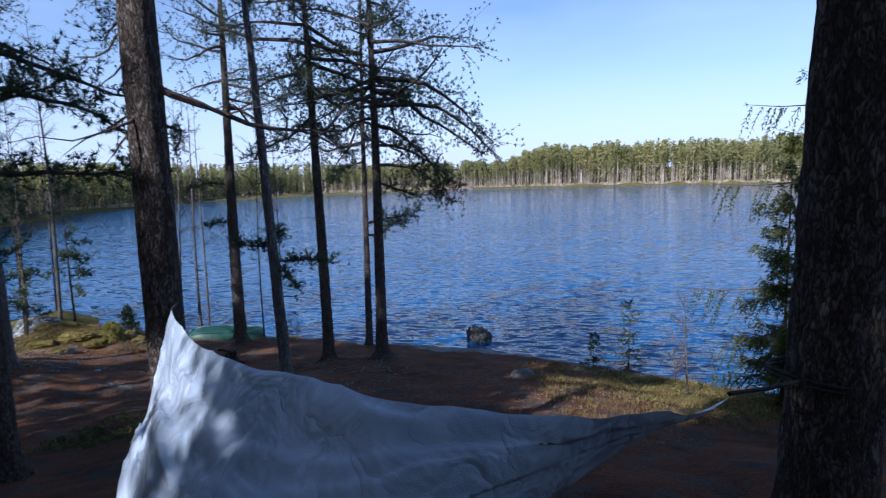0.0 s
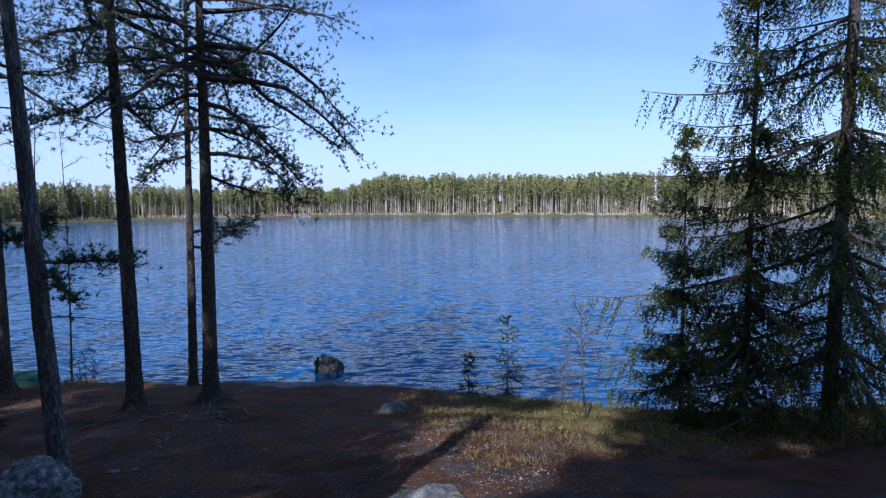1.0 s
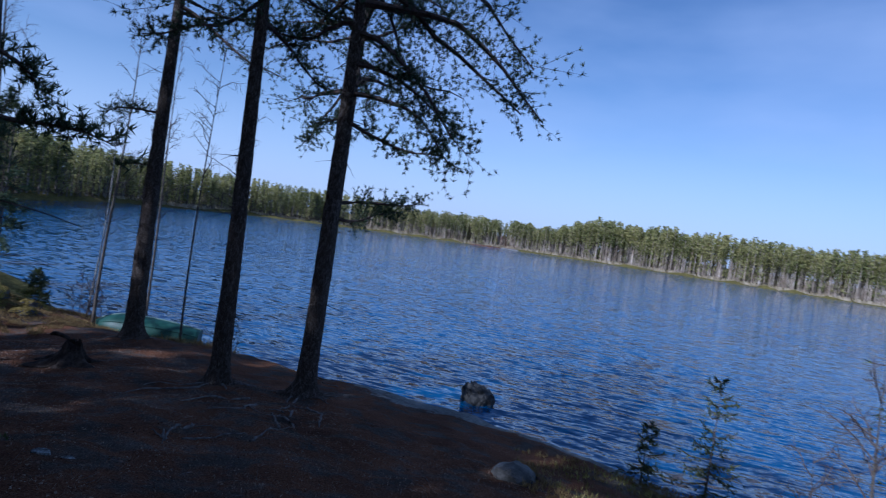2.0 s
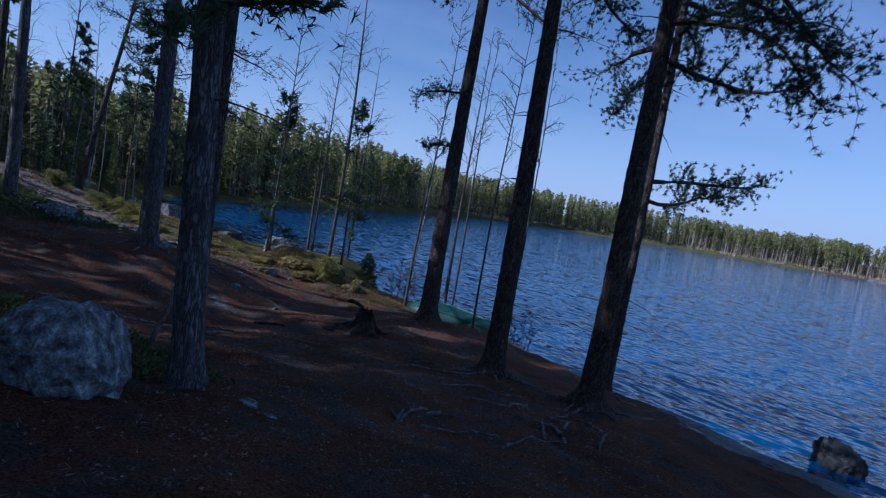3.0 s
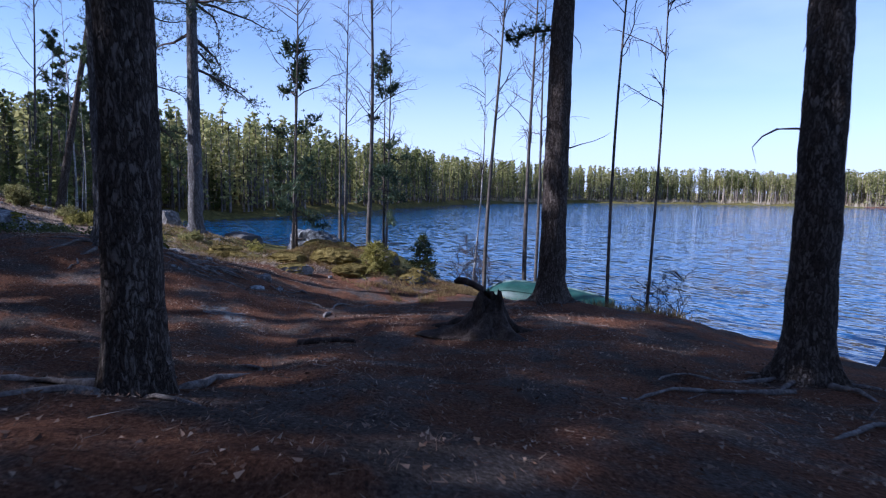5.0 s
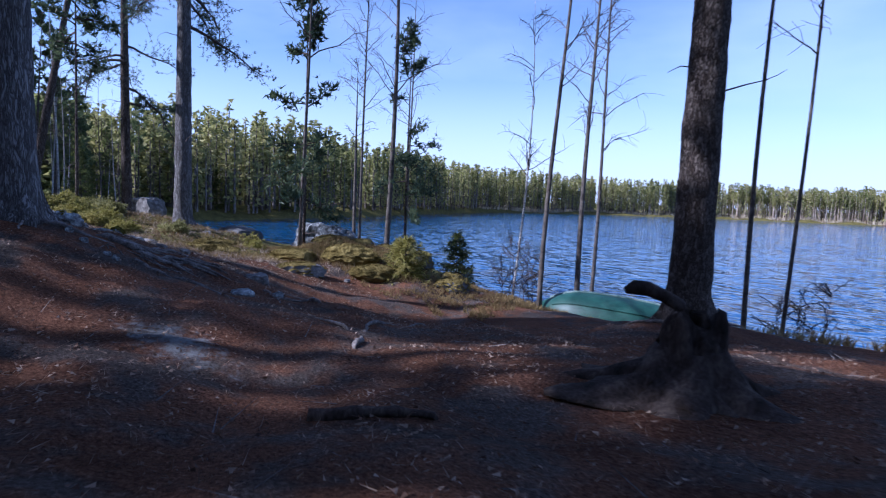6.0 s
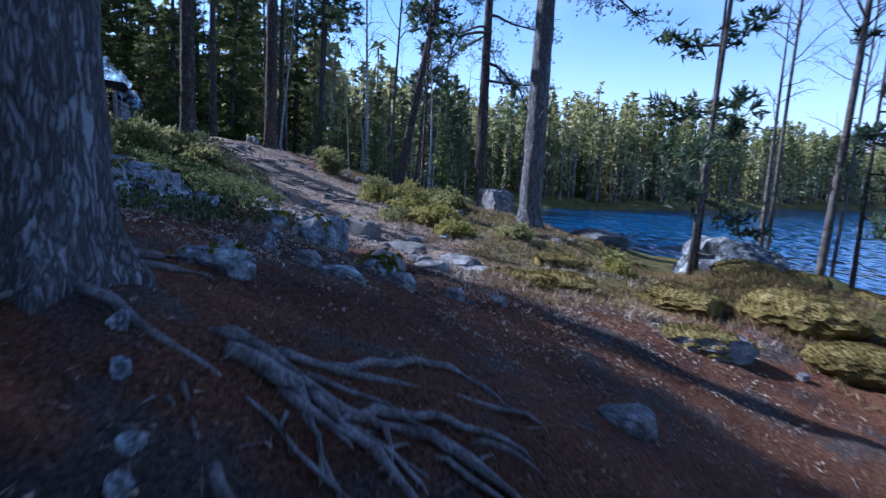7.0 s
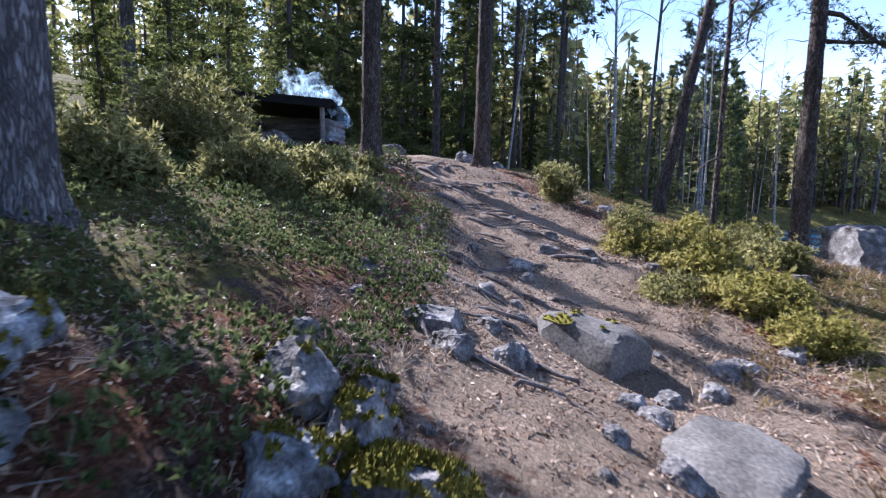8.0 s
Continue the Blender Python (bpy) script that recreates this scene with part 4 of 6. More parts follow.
# ---- far woods round the lake ----
def far_woods(name, points, heights, label, seed, spruce_share, blade=1.0, many=1.0, trunks=None):
    rg = np.random.default_rng(seed)
    pieces_t, pieces_c = [], []
    at = np.array(points)
    feet = np.maximum(0.1, ground_z(at[:, 0], at[:, 1]))
    for (x, y), h, z in zip(points, heights, feet):
        r = 0.09 + 0.008 * h
        a = rg.uniform(0, 6.3)
        ring = [(x + r * math.cos(a + q), y + r * math.sin(a + q), z - 0.2) for q in (0, 2.1, 4.2)] + [(x + 0.3 * r * math.cos(a + q), y + 0.3 * r * math.sin(a + q), z + h * 0.95) for q in (0, 2.1, 4.2)]
        pieces_t.append((np.array(ring), [(0, 1, 4), (0, 4, 3), (1, 2, 5), (1, 5, 4), (2, 0, 3), (2, 3, 5)]))
        if rg.uniform() < spruce_share:
            n = int(46 * many)
            u = rg.uniform(0.08, 1, n)
            rad = (1 - u) * h * 0.15 * rg.uniform(0.4, 1.1, n) + 0.1
            droop = -0.4
        else:
            n = int(40 * many)
            u = rg.uniform(0.4, 1, n) ** 0.8
            rad = np.sqrt(np.clip(1 - ((u - 0.72) / 0.3) ** 2, 0.05, 1)) * h * 0.11 * rg.uniform(0.3, 1.1, n)
            droop = 0.15
        az = rg.uniform(0, 6.3, n)
        c = np.stack([x + rad * np.cos(az) * 0.5, y + rad * np.sin(az) * 0.5, z + h * u], 1)
        d = np.stack([np.cos(az), np.sin(az), np.full(n, droop)], 1)
        pieces_c.append(blades(c, d, 1, 0.09 * h * blade, 0.07 * h * blade, 0.5, rg))
    tv, tf = joined(pieces_t)
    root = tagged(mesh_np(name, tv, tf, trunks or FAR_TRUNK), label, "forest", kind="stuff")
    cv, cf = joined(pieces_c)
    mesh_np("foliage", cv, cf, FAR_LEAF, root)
    return root


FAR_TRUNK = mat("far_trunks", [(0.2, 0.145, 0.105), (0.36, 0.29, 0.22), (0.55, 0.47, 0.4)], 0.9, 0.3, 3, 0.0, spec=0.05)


def shore_points(first, last, count, depth, seed):
    rg = np.random.default_rng(seed)
    seg = [(SHORE[k], SHORE[k + 1]) for k in range(first, last)]
    ln = np.array([math.hypot(b[0] - a[0], b[1] - a[1]) for a, b in seg])
    out = []
    for _ in range(count):
        a, b = seg[int(rg.choice(len(seg), p=ln / ln.sum()))]
        t, off = rg.uniform(), 0.9 + depth * rg.uniform() ** 1.5
        dx, dy = b[0] - a[0], b[1] - a[1]
        q = math.hypot(dx, dy)
        for sg in (1, -1):
            x, y = a[0] + t * dx - sg * dy / q * off, a[1] + t * dy + sg * dx / q * off
            if land(x, y, 0.5):
                out.append((x, y))
                break
    for k in range(first, last + 1):
        for _ in range(40):
            x, y = SHORE[k][0] + rg.normal() * depth * 0.4, SHORE[k][1] + rg.normal() * depth * 0.4
            if land(x, y, 0.8):
                out.append((x, y))
    return out


BAY_TRUNK = mat("bay_trunks", [(0.06, 0.048, 0.038), (0.14, 0.115, 0.095), (0.3, 0.27, 0.24)], 0.9, 0.3, 3, 0.0, spec=0.05)
p = [(x, y) for x, y in np.random.default_rng(9).uniform((-95, -40), (-46, 45), (1000, 2)) if land(x, y, 3) and not sunlane(x, y)]
far_woods("hill_woods", p, np.random.default_rng(4).uniform(5, 10.5, len(p)), "dense conifer forest on the hill", 200, 0.8, 0.75, 2.2, BAY_TRUNK)
p = shore_points(20, 25, 1500, 30, 201)
far_woods("bay_woods", p, np.random.default_rng(1).uniform(7, 12.5, len(p)), "mixed conifer forest round the bay", 202, 0.7, 0.6, 2.4, BAY_TRUNK)
p = shore_points(25, 30, 3000, 30, 203)
p += [(x, y) for x, y in np.random.default_rng(12).uniform((-40, 262), (70, 290), (500, 2)) if land(x, y, 1)]
hh = np.random.default_rng(2).uniform(8.5, 14.0, len(p)) * np.array([(0.82 + 0.44 / (1 + math.exp(-(q[0] - 30) / 4))) * (1.0 + 0.05 * math.sin(0.21 * q[0] + 1.7 * math.sin(0.09 * q[0])) + 0.05 * math.sin(0.83 * q[0])) for q in p])
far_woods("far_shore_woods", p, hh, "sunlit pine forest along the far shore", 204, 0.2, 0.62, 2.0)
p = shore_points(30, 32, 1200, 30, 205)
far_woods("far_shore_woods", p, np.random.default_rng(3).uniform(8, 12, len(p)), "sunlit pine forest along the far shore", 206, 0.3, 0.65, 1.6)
# pale reeds at the foot of the far woods
rg = np.random.default_rng(7)
q = np.array(shore_points(23, 32, 9000, 1.2, 208))
bv, bf = blades(np.c_[q, np.full(len(q), 0.05)], np.tile([0, 0, 1.0], (len(q), 1)), 1, 1.5, 1.0, 0.12, rg)
tagged(mesh_np("shore_reeds", bv, bf, REED), "pale dry reeds along the far shore", "reeds", kind="stuff")


# ---- stones ----
def rock(name, x, y, size, seed, sink=0.3, material=None, moss=0.0, turn=0.0, tilt=0.0, label="", rough=0.22, square=0.0, z=None, cuts=14, cap=None, craggy=1.0):
    """A weathered stone; moss: how much of its upper side is overgrown."""
    bm = bmesh.new()
    bmesh.ops.create_icosphere(bm, subdivisions=4, radius=1.0)
    off = Vector((seed * 3.7, seed * 1.9, seed * 5.3))
    for v in bm.verts:
        p = v.co.normalized()
        if square:
            m = max(abs(p.x), abs(p.y), abs(p.z))
            p = p.lerp(p / m, square)
        k = 1 + rough * noise.noise(p * 1.3 + off) + rough * 0.55 * noise.noise(p * 2.9 + off) + 0.08 * noise.noise(p * 7 + off) + 0.035 * noise.noise(p * 15 + off)
        v.co = Vector((p.x * k * size[0], p.y * k * size[1], p.z * k * size[2]))
    cut = np.random.default_rng(seed + 900)
    for _ in range(cuts):
        nrm = Vector(cut.normal(size=3)).normalized()
        nrm.z = abs(nrm.z)
        lim = cut.uniform(0.5, 0.88) * (abs(nrm.x) * size[0] + abs(nrm.y) * size[1] + abs(nrm.z) * size[2]) * 0.85
        for v in bm.verts:
            over = v.co.dot(nrm) - lim
            if over > 0:
                v.co -= nrm * over * 0.97
    bm.normal_update()
    for v in bm.verts:
        p = v.co / max(size)
        v.co += v.normal * min(size) * (0.16 * noise.noise(p * 3.1 + off) + 0.1 * noise.noise(p * 7.3 + off) - 0.07 * abs(noise.noise(p * 5.0 + off * 2)) + 0.05 * noise.noise(p * 16 + off)) * craggy
    for v in bm.verts:
        if v.co.z < -sink * size[2]:
            v.co.z = -sink * size[2] - 0.05
    bm.normal_update()
    top = [f for f in bm.faces if f.normal.z > 0.35 and noise.noise(f.calc_center_median() * 3.0 / max(size) + off) + 0.55 * f.normal.z > 1.05 - moss]
    me = bpy.data.meshes.new(name)
    caps = [[(v.co + v.normal * (0.008 + 0.016 * max(0, noise.noise(v.co * 30)))).copy() for v in f.verts] for f in top] if moss else []
    bm.to_mesh(me)
    bm.free()
    me.polygons.foreach_set("use_smooth", [True] * len(me.polygons))
    me.set_sharp_from_angle(angle=radians(24))
    me.materials.append(material or STONE)
    ob = new(name, me)
    ob.matrix_world = pose(x, y, (ground_at(x, y) if z is None else z) + sink * size[2] * 0.55, tilt, 0, turn)
    if caps:
        vs = [q for c in caps for q in c]
        mids = np.array([sum(c, Vector()) / 3 for c in caps])
        pile_v, pile_f = blades(mids, np.tile([0.0, 0.0, 1.0], (len(mids), 1)) + 0.4 * mids, 4, 0.028, 0.016, 0.7, cut)
        all_v, all_f = joined([(np.array(vs), np.arange(len(vs)).reshape(-1, 3)), (pile_v, pile_f)])
        mesh_np("moss", all_v, all_f, cap or MOSS, ob, "thick moss cushion")["kind"] = "stuff"
    return tagged(ob, label or "grey granite stone half sunk in the ground", "stone")


rock("boulder", -3.2, 10.42, (0.47, 0.45, 0.42), 1, 0.6, LICHEN, cuts=4, rough=0.14, craggy=0.35, moss=0.0, label="pale lichen-grey boulder beside a slim pine")
rock("lake_boulder", 1.0, 26.7, (0.62, 0.5, 0.62), 2, 0.35, DARK_LAKE_STONE, z=0.0, label="dark boulder standing in the lake")
rock("outcrop", -17.7, 23.3, (1.1, 0.75, 1.0), 3, 0.5, LICHEN, moss=0.12, cuts=24, turn=40, label="grey granite outcrop capped with dry moss by the shore", rough=0.34, cap=DRY_MOSS)
rock("outcrop", -16.95, 23.75, (0.75, 0.6, 0.42), 4, 0.5, DARK_STONE, moss=0.95, cuts=20, turn=20, label="low mossy rock by the shore", rough=0.3, cap=DRY_MOSS)
rock("outcrop", -14.55, 24.2, (0.5, 0.4, 0.3), 5, 0.5, DARK_STONE, moss=0.9, label="low mossy rock by the shore", rough=0.3, cap=DRY_MOSS)
for x, y, sz, k, tn in ((-17.0, 22.6, (0.7, 0.4, 0.14), 71, 40), (-16.3, 22.9, (0.6, 0.4, 0.16), 75, 30), (-15.4, 22.95, (0.6, 0.4, 0.24), 72, 20), (-14.3, 22.8, (0.55, 0.4, 0.2), 73, 10), (-13.2, 22.6, (0.5, 0.35, 0.18), 74, -10)):
    rock("outcrop", x, y, sz, k, 0.5, DARK_STONE, moss=1.1, turn=tn, cuts=18, label="mossy granite ridge with dry yellow moss", rough=0.3, cap=DRY_MOSS)
for x, y, sz, k, tn in ((-15.0, 21.5, (0.6, 0.45, 0.24), 121, 25), (-14.2, 21.4, (0.45, 0.35, 0.15), 122, 60), (-15.9, 20.7, (0.6, 0.4, 0.16), 123, 10), (-16.4, 19.3, (0.55, 0.4, 0.12), 124, 40), (-17.9, 20.0, (0.5, 0.35, 0.1), 125, 80), (-16.0, 18.62, (0.5, 0.24, 0.07), 126, 30)):
    rock("moss_mound", x, y, sz, k, 0.6, DRY_MOSS, moss=1.3, turn=tn, cuts=2, rough=0.2, craggy=0.3, label="low rock wholly overgrown with yellow-green moss", cap=DRY_MOSS)
rock("ridge_rock", -14.55, 19.95, (0.5, 0.3, 0.16), 127, 0.4, STONE, moss=0.8, turn=60, cuts=14, rough=0.25, label="dark rock edge breaking out of the mossy bank", cap=DRY_MOSS)
rock("white_stone", -15.2, 23.75, (0.22, 0.17, 0.13), 6, 0.4, LICHEN, label="small pale stone on the bank")
rock("white_stone", -15.75, 23.5, (0.16, 0.12, 0.1), 7, 0.4, LICHEN, label="small pale stone on the bank")
rock("standing_block", -23.0, 20.85, (0.4, 0.3, 0.48), 8, 0.7, square=0.8, rough=0.08, cuts=1, turn=15, craggy=0.3, label="squared pale granite block standing on the bank")
rock("flat_slab", -17.4, 17.55, (0.44, 0.28, 0.07), 9, 0.4, WORN_STONE, square=0.4, turn=-30, rough=0.12, cuts=4, craggy=0.5, label="flat grey slab lying in the path")
rock("dome_stone", -18.85, 17.05, (0.5, 0.36, 0.24), 10, 0.15, WORN_STONE, moss=0.2, cuts=3, turn=50, craggy=0.25, rough=0.16, label="rounded grey stone in the path")
M = "blue-grey angular stone with yellow moss"
rock("mossy_stone", -16.76, 15.86, (0.25, 0.13, 0.17), 11, 0.5, moss=0.3, turn=50, cuts=30, rough=0.45, label=M)
rock("mossy_stone", -16.62, 16.1, (0.21, 0.15, 0.13), 12, 0.5, moss=0.45, turn=15, cuts=30, rough=0.45, label=M)
rock("mossy_stone", -16.45, 16.32, (0.25, 0.17, 0.08), 13, 0.5, moss=0.85, turn=80, cuts=20, rough=0.35, label=M)
rock("mossy_stone", -16.33, 15.98, (0.2, 0.14, 0.11), 62, 0.5, LICHEN, moss=0.35, turn=30, cuts=26, rough=0.45, label=M)
rock("mossy_stone", -16.98, 16.06, (0.14, 0.1, 0.1), 76, 0.5, moss=0.3, turn=70, cuts=26, rough=0.4, label=M)
rock("path_boulder", -15.85, 16.42, (0.3, 0.26, 0.4), 63, 0.4, LICHEN, moss=0.35, turn=20, cuts=14, square=0.5, rough=0.16, craggy=0.5, label="angular boulder with a pale lichen face")
L = "lichen-patched bedrock under the pine"
for x, y, sz, k, tn, mo in (
    (-15.5, 14.5, (0.75, 0.5, 0.2), 14, 20, 0.45), (-16.1, 14.75, (0.6, 0.4, 0.17), 15, 50, 0.5), (-15.3, 14.2, (0.5, 0.35, 0.34), 111, 5, 0.3),
    (-15.95, 14.35, (0.45, 0.3, 0.3), 112, 35, 0.4), (-15.25, 14.75, (0.3, 0.2, 0.18), 113, 65, 0.2), (-15.5, 14.98, (0.3, 0.17, 0.15), 114, 40, 0.25),
    (-15.75, 15.1, (0.26, 0.15, 0.13), 115, 80, 0.2), (-15.95, 15.35, (0.3, 0.13, 0.1), 64, 75, 0.2), (-16.35, 15.0, (0.3, 0.2, 0.14), 116, 15, 0.4), (-16.5, 14.3, (0.5, 0.3, 0.22), 117, 60, 0.5)):
    rock("lichen_boulder", x, y, sz, k, 0.5, LICHEN, moss=mo, turn=tn, cuts=34, rough=0.42, square=0.35, craggy=0.7, label=L)
rock("lichen_boulder", -13.1, 15.78, (0.26, 0.1, 0.08), 18, 0.5, LICHEN, turn=70, moss=0.2, label="flat lichened rock flush with the litter")
rock("white_stone", -14.48, 16.05, (0.1, 0.08, 0.08), 65, 0.4, LICHEN, label="small pale lichened stone")
rock("white_stone", -12.2, 15.63, (0.05, 0.04, 0.04), 66, 0.4, LICHEN, label="small pale stone in the litter")
rock("white_stone", -11.7, 15.78, (0.05, 0.04, 0.03), 67, 0.4, LICHEN, label="small pale stone in the litter")
rock("path_stone", -18.25, 16.6, (0.16, 0.12, 0.08), 16, 0.4, turn=15, square=0.3)
rock("path_stone", -17.9, 16.25, (0.15, 0.11, 0.1), 69, 0.4, turn=55)
rock("path_stone", -17.5, 15.55, (0.12, 0.1, 0.09), 70, 0.4, turn=5)
rock("path_stone", -15.3, 17.0, (0.24, 0.18, 0.12), 19, 0.4, turn=40, moss=0.15)
rock("path_stone", -14.72, 16.82, (0.26, 0.2, 0.1), 20, 0.4, LICHEN, turn=70, moss=0.4)
rock("path_stone", -15.6, 17.5, (0.26, 0.2, 0.08), 21, 0.4, turn=110)
rock("path_stone", -16.9, 18.2, (0.4, 0.26, 0.1), 22, 0.4, turn=20)
rock("path_stone", -15.2, 16.91, (0.14, 0.11, 0.09), 81, 0.4, LICHEN, turn=25, cuts=22)
rock("path_stone", -14.38, 16.85, (0.19, 0.13, 0.1), 82, 0.4, LICHEN, moss=0.6, turn=-20, cuts=22, label="lichened stone with a moss cap beside the path")
rock("path_stone", -13.85, 16.46, (0.25, 0.13, 0.06), 83, 0.4, LICHEN, turn=75, cuts=20, label="flat lichened rock flush with the litter")
rock("white_stone", -14.05, 16.03, (0.075, 0.06, 0.07), 84, 0.4, LICHEN, label="small pale lichened stone")
rock("path_stone", -16.65, 18.33, (0.52, 0.22, 0.07), 85, 0.4, turn=35, square=0.3, label="flat pale rock at the edge of the path")
rock("path_stone", -18.4, 16.05, (0.34, 0.2, 0.08), 86, 0.4, turn=70, cuts=20)
rock("path_stone", -18.1, 16.55, (0.14, 0.1, 0.1), 87, 0.4, turn=10, cuts=22)
rock("path_stone", -18.65, 17.85, (0.17, 0.11, 0.07), 88, 0.4, turn=-15, cuts=20)
rock("path_stone", -17.95, 17.35, (0.15, 0.12, 0.06), 89, 0.4, turn=40, cuts=20)
rock("path_stone", -19.5, 18.7, (0.15, 0.11, 0.1), 90, 0.4, turn=30, cuts=20)
rock("path_stone", -11.07, 16.74, (0.17, 0.11, 0.045), 91, 0.4, LICHEN, turn=60, cuts=18, label="flat blue-grey stone in the litter")
rock("path_stone", -11.12, 17.2, (0.08, 0.06, 0.04), 92, 0.4, LICHEN, turn=20, cuts=18, label="flat blue-grey stone in the litter")
rock("path_stone", -12.67, 17.9, (0.24, 0.12, 0.08), 93, 0.4, turn=60, cuts=20, label="blue-grey angular stone in the litter")
rock("white_stone", -11.98, 15.68, (0.05, 0.04, 0.05), 94, 0.4, LICHEN, label="small pale stone in the litter")
rock("white_stone", -11.54, 15.79, (0.04, 0.035, 0.03), 95, 0.4, LICHEN, label="small pale stone in the litter")
rock("flat_rock", -2.75, 11.63, (0.12, 0.08, 0.03), 96, 0.4, LICHEN, turn=10, label="small pale flat rock in the litter")
rock("flat_rock", -2.48, 11.66, (0.08, 0.05, 0.025), 97, 0.4, LICHEN, turn=40, label="small pale flat rock in the litter")
rock("round_stone", -28.65, 13.08, (0.38, 0.36, 0.3), 23, 0.3, label="round grey stone by the shelter")
rock("round_stone", -28.2, 14.95, (0.34, 0.26, 0.24), 24, 0.3, label="round grey stone by the shelter")
rock("round_stone", -29.6, 15.6, (0.3, 0.26, 0.2), 25, 0.3, label="round grey stone by the shelter")
rock("bank_slab", 1.9, 15.0, (0.6, 0.3, 0.16), 27, 0.3, DARK_STONE, rough=0.15, turn=60, label="grey bedrock ridge in the litter")
rock("foot_stone", 1.0, 7.6, (0.4, 0.3, 0.2), 28, 0.5, moss=0.1, label="grey stone below the tarp")
rock("foot_stone", -1.6, 7.2, (0.3, 0.28, 0.2), 29, 0.5, moss=0.1, label="grey stone below the tarp")
rock("shore_slab", -21.8, 22.9, (0.9, 0.5, 0.3), 30, 0.5, DARK_STONE, turn=20, label="dark slab sloping to the water")
rgs = np.random.default_rng(31)
pebbles = [rock("pebble", -20.6, 17.9, (0.1, 0.08, 0.06), 40, 0.3, label="small angular stone on the path"), rock("pebble", -19.6, 16.3, (0.14, 0.1, 0.06), 41, 0.3, label="small angular stone on the path", square=0.4)]
for k in range(64):
    u = rgs.uniform(0, 1)
    x = -13.6 - 11.4 * u
    y = 16.9 - 0.9 * max(0, (-x - 20) / 5) + rgs.normal() * (1.0 if k < 45 else 2.0)
    sc = rgs.uniform(0.35, 1.3)
    m = pose(x, y, ground_at(x, y) + 0.01, 0, 0, rgs.uniform(0, 360)) @ Matrix.Diagonal((sc, sc, sc, 1))
    copy_thing(pebbles[k % 2], m)["group"] = "stones of the path"

# ---- roots ----
rgr = np.random.default_rng(17)


def root_run(x, y, az, length, r, label="weathered root running over the ground", wild=0.28, lift=0.25):
    """A surface root that follows the ground."""
    pts, a, px, py = [], az, x, y
    n = max(5, int(length / 0.13))
    for k in range(n):
        pts.append((px, py, ground_at(px, py) + r * lift + 0.02 * math.sin(k * 0.9) - (0.06 if k in (0, n - 1) else 0)))
        a += rgr.normal() * wild
        px, py = px + math.cos(a) * length / n, py + math.sin(a) * length / n
    v, f = [], []
    tube(v, f, pts, [r * (1 - 0.7 * k / (n - 1)) * (1 + 0.2 * rgr.normal()) for k in range(n)], 7)
    return tagged(link_mesh("tree_root", v, f, ROOT, smooth=True), label, "root", "roots over the ground")


for tx, ty, tr, cnt in ((-2.31, 17.79, 0.22, 9), (-3.9, 17.28, 0.19, 7), (-3.32, 21.25, 0.13, 5), (-8.0, 20.5, 0.24, 8), (-12.6, 15.28, 0.22, 8), (-21.0, 20.86, 0.22, 6), (-6.4, 13.1, 0.15, 5), (-24.68, 13.76, 0.17, 6)):
    for k in range(cnt):
        a = 6.283 * k / cnt + rgr.uniform(-0.3, 0.3)
        root_run(tx + tr * 0.8 * math.cos(a), ty + tr * 0.8 * math.sin(a), a, rgr.uniform(0.5, 1.6), rgr.uniform(0.018, 0.036))
for x, y, a, ln, r in ((-12.32, 15.85, 1.25, 1.15, 0.04), (-12.15, 16.15, 1.15, 1.0, 0.036), (-12.1, 16.1, 0.85, 0.9, 0.03), (-12.15, 16.15, 0.2, 0.6, 0.022), (-12.1, 16.2, 0.35, 0.65, 0.02), (-12.05, 16.3, 0.6, 0.7, 0.022),
                       (-12.0, 15.85, 0.15, 0.4, 0.016), (-12.0, 16.5, 1.5, 0.9, 0.034), (-11.9, 16.6, 0.9, 0.5, 0.02), (-12.2, 16.0, 1.5, 1.4, 0.026),
                       (-2.5, 13.6, 1.6, 0.9, 0.03), (-2.3, 13.0, 2.2, 0.8, 0.03), (-1.8, 15.7, 2.0, 1.2, 0.035), (-1.5, 15.2, 2.5, 1.4, 0.03),
                       (-19.6, 15.7, 1.3, 1.5, 0.035), (-20.1, 15.6, 1.5, 1.7, 0.045), (-20.5, 15.8, 1.3, 1.3, 0.03), (-21.3, 15.5, 1.4, 1.6, 0.035), (-22.0, 15.7, 1.5, 1.3, 0.03), (-22.9, 15.2, 1.2, 1.5, 0.035), (-23.6, 15.0, 1.2, 1.6, 0.04), (-24.4, 14.6, 1.1, 1.6, 0.04), (-25.2, 14.3, 1.1, 1.4, 0.035),
                       (-18.5, 15.9, 0.7, 0.7, 0.03), (-17.9, 16.1, 1.6, 0.6, 0.025), (-18.9, 16.2, 1.9, 0.9, 0.03), (-16.2, 15.35, 5.4, 0.6, 0.035), (-9.0, 16.4, 2.4, 2.4, 0.03), (-10.6, 17.4, 2.6, 2.0, 0.03)):
    root_run(x, y, a, ln, r * 0.8, wild=0.2)
    root_run(x + 0.3 * ln * math.cos(a), y + 0.3 * ln * math.sin(a), a + rgr.choice([-0.6, 0.6]), ln * 0.5, r * 0.4)
for k in range(24):
    x = -17.2 - 0.36 * k
    root_run(x, 16.3 - 0.12 * max(0, -20 - x) + rgr.normal() * 0.5, rgr.choice([1.4, -1.6]) + rgr.normal() * 0.3, rgr.uniform(0.5, 1.2), rgr.uniform(0.014, 0.03), "gnarled root crossing the path", wild=0.24, lift=0.5)


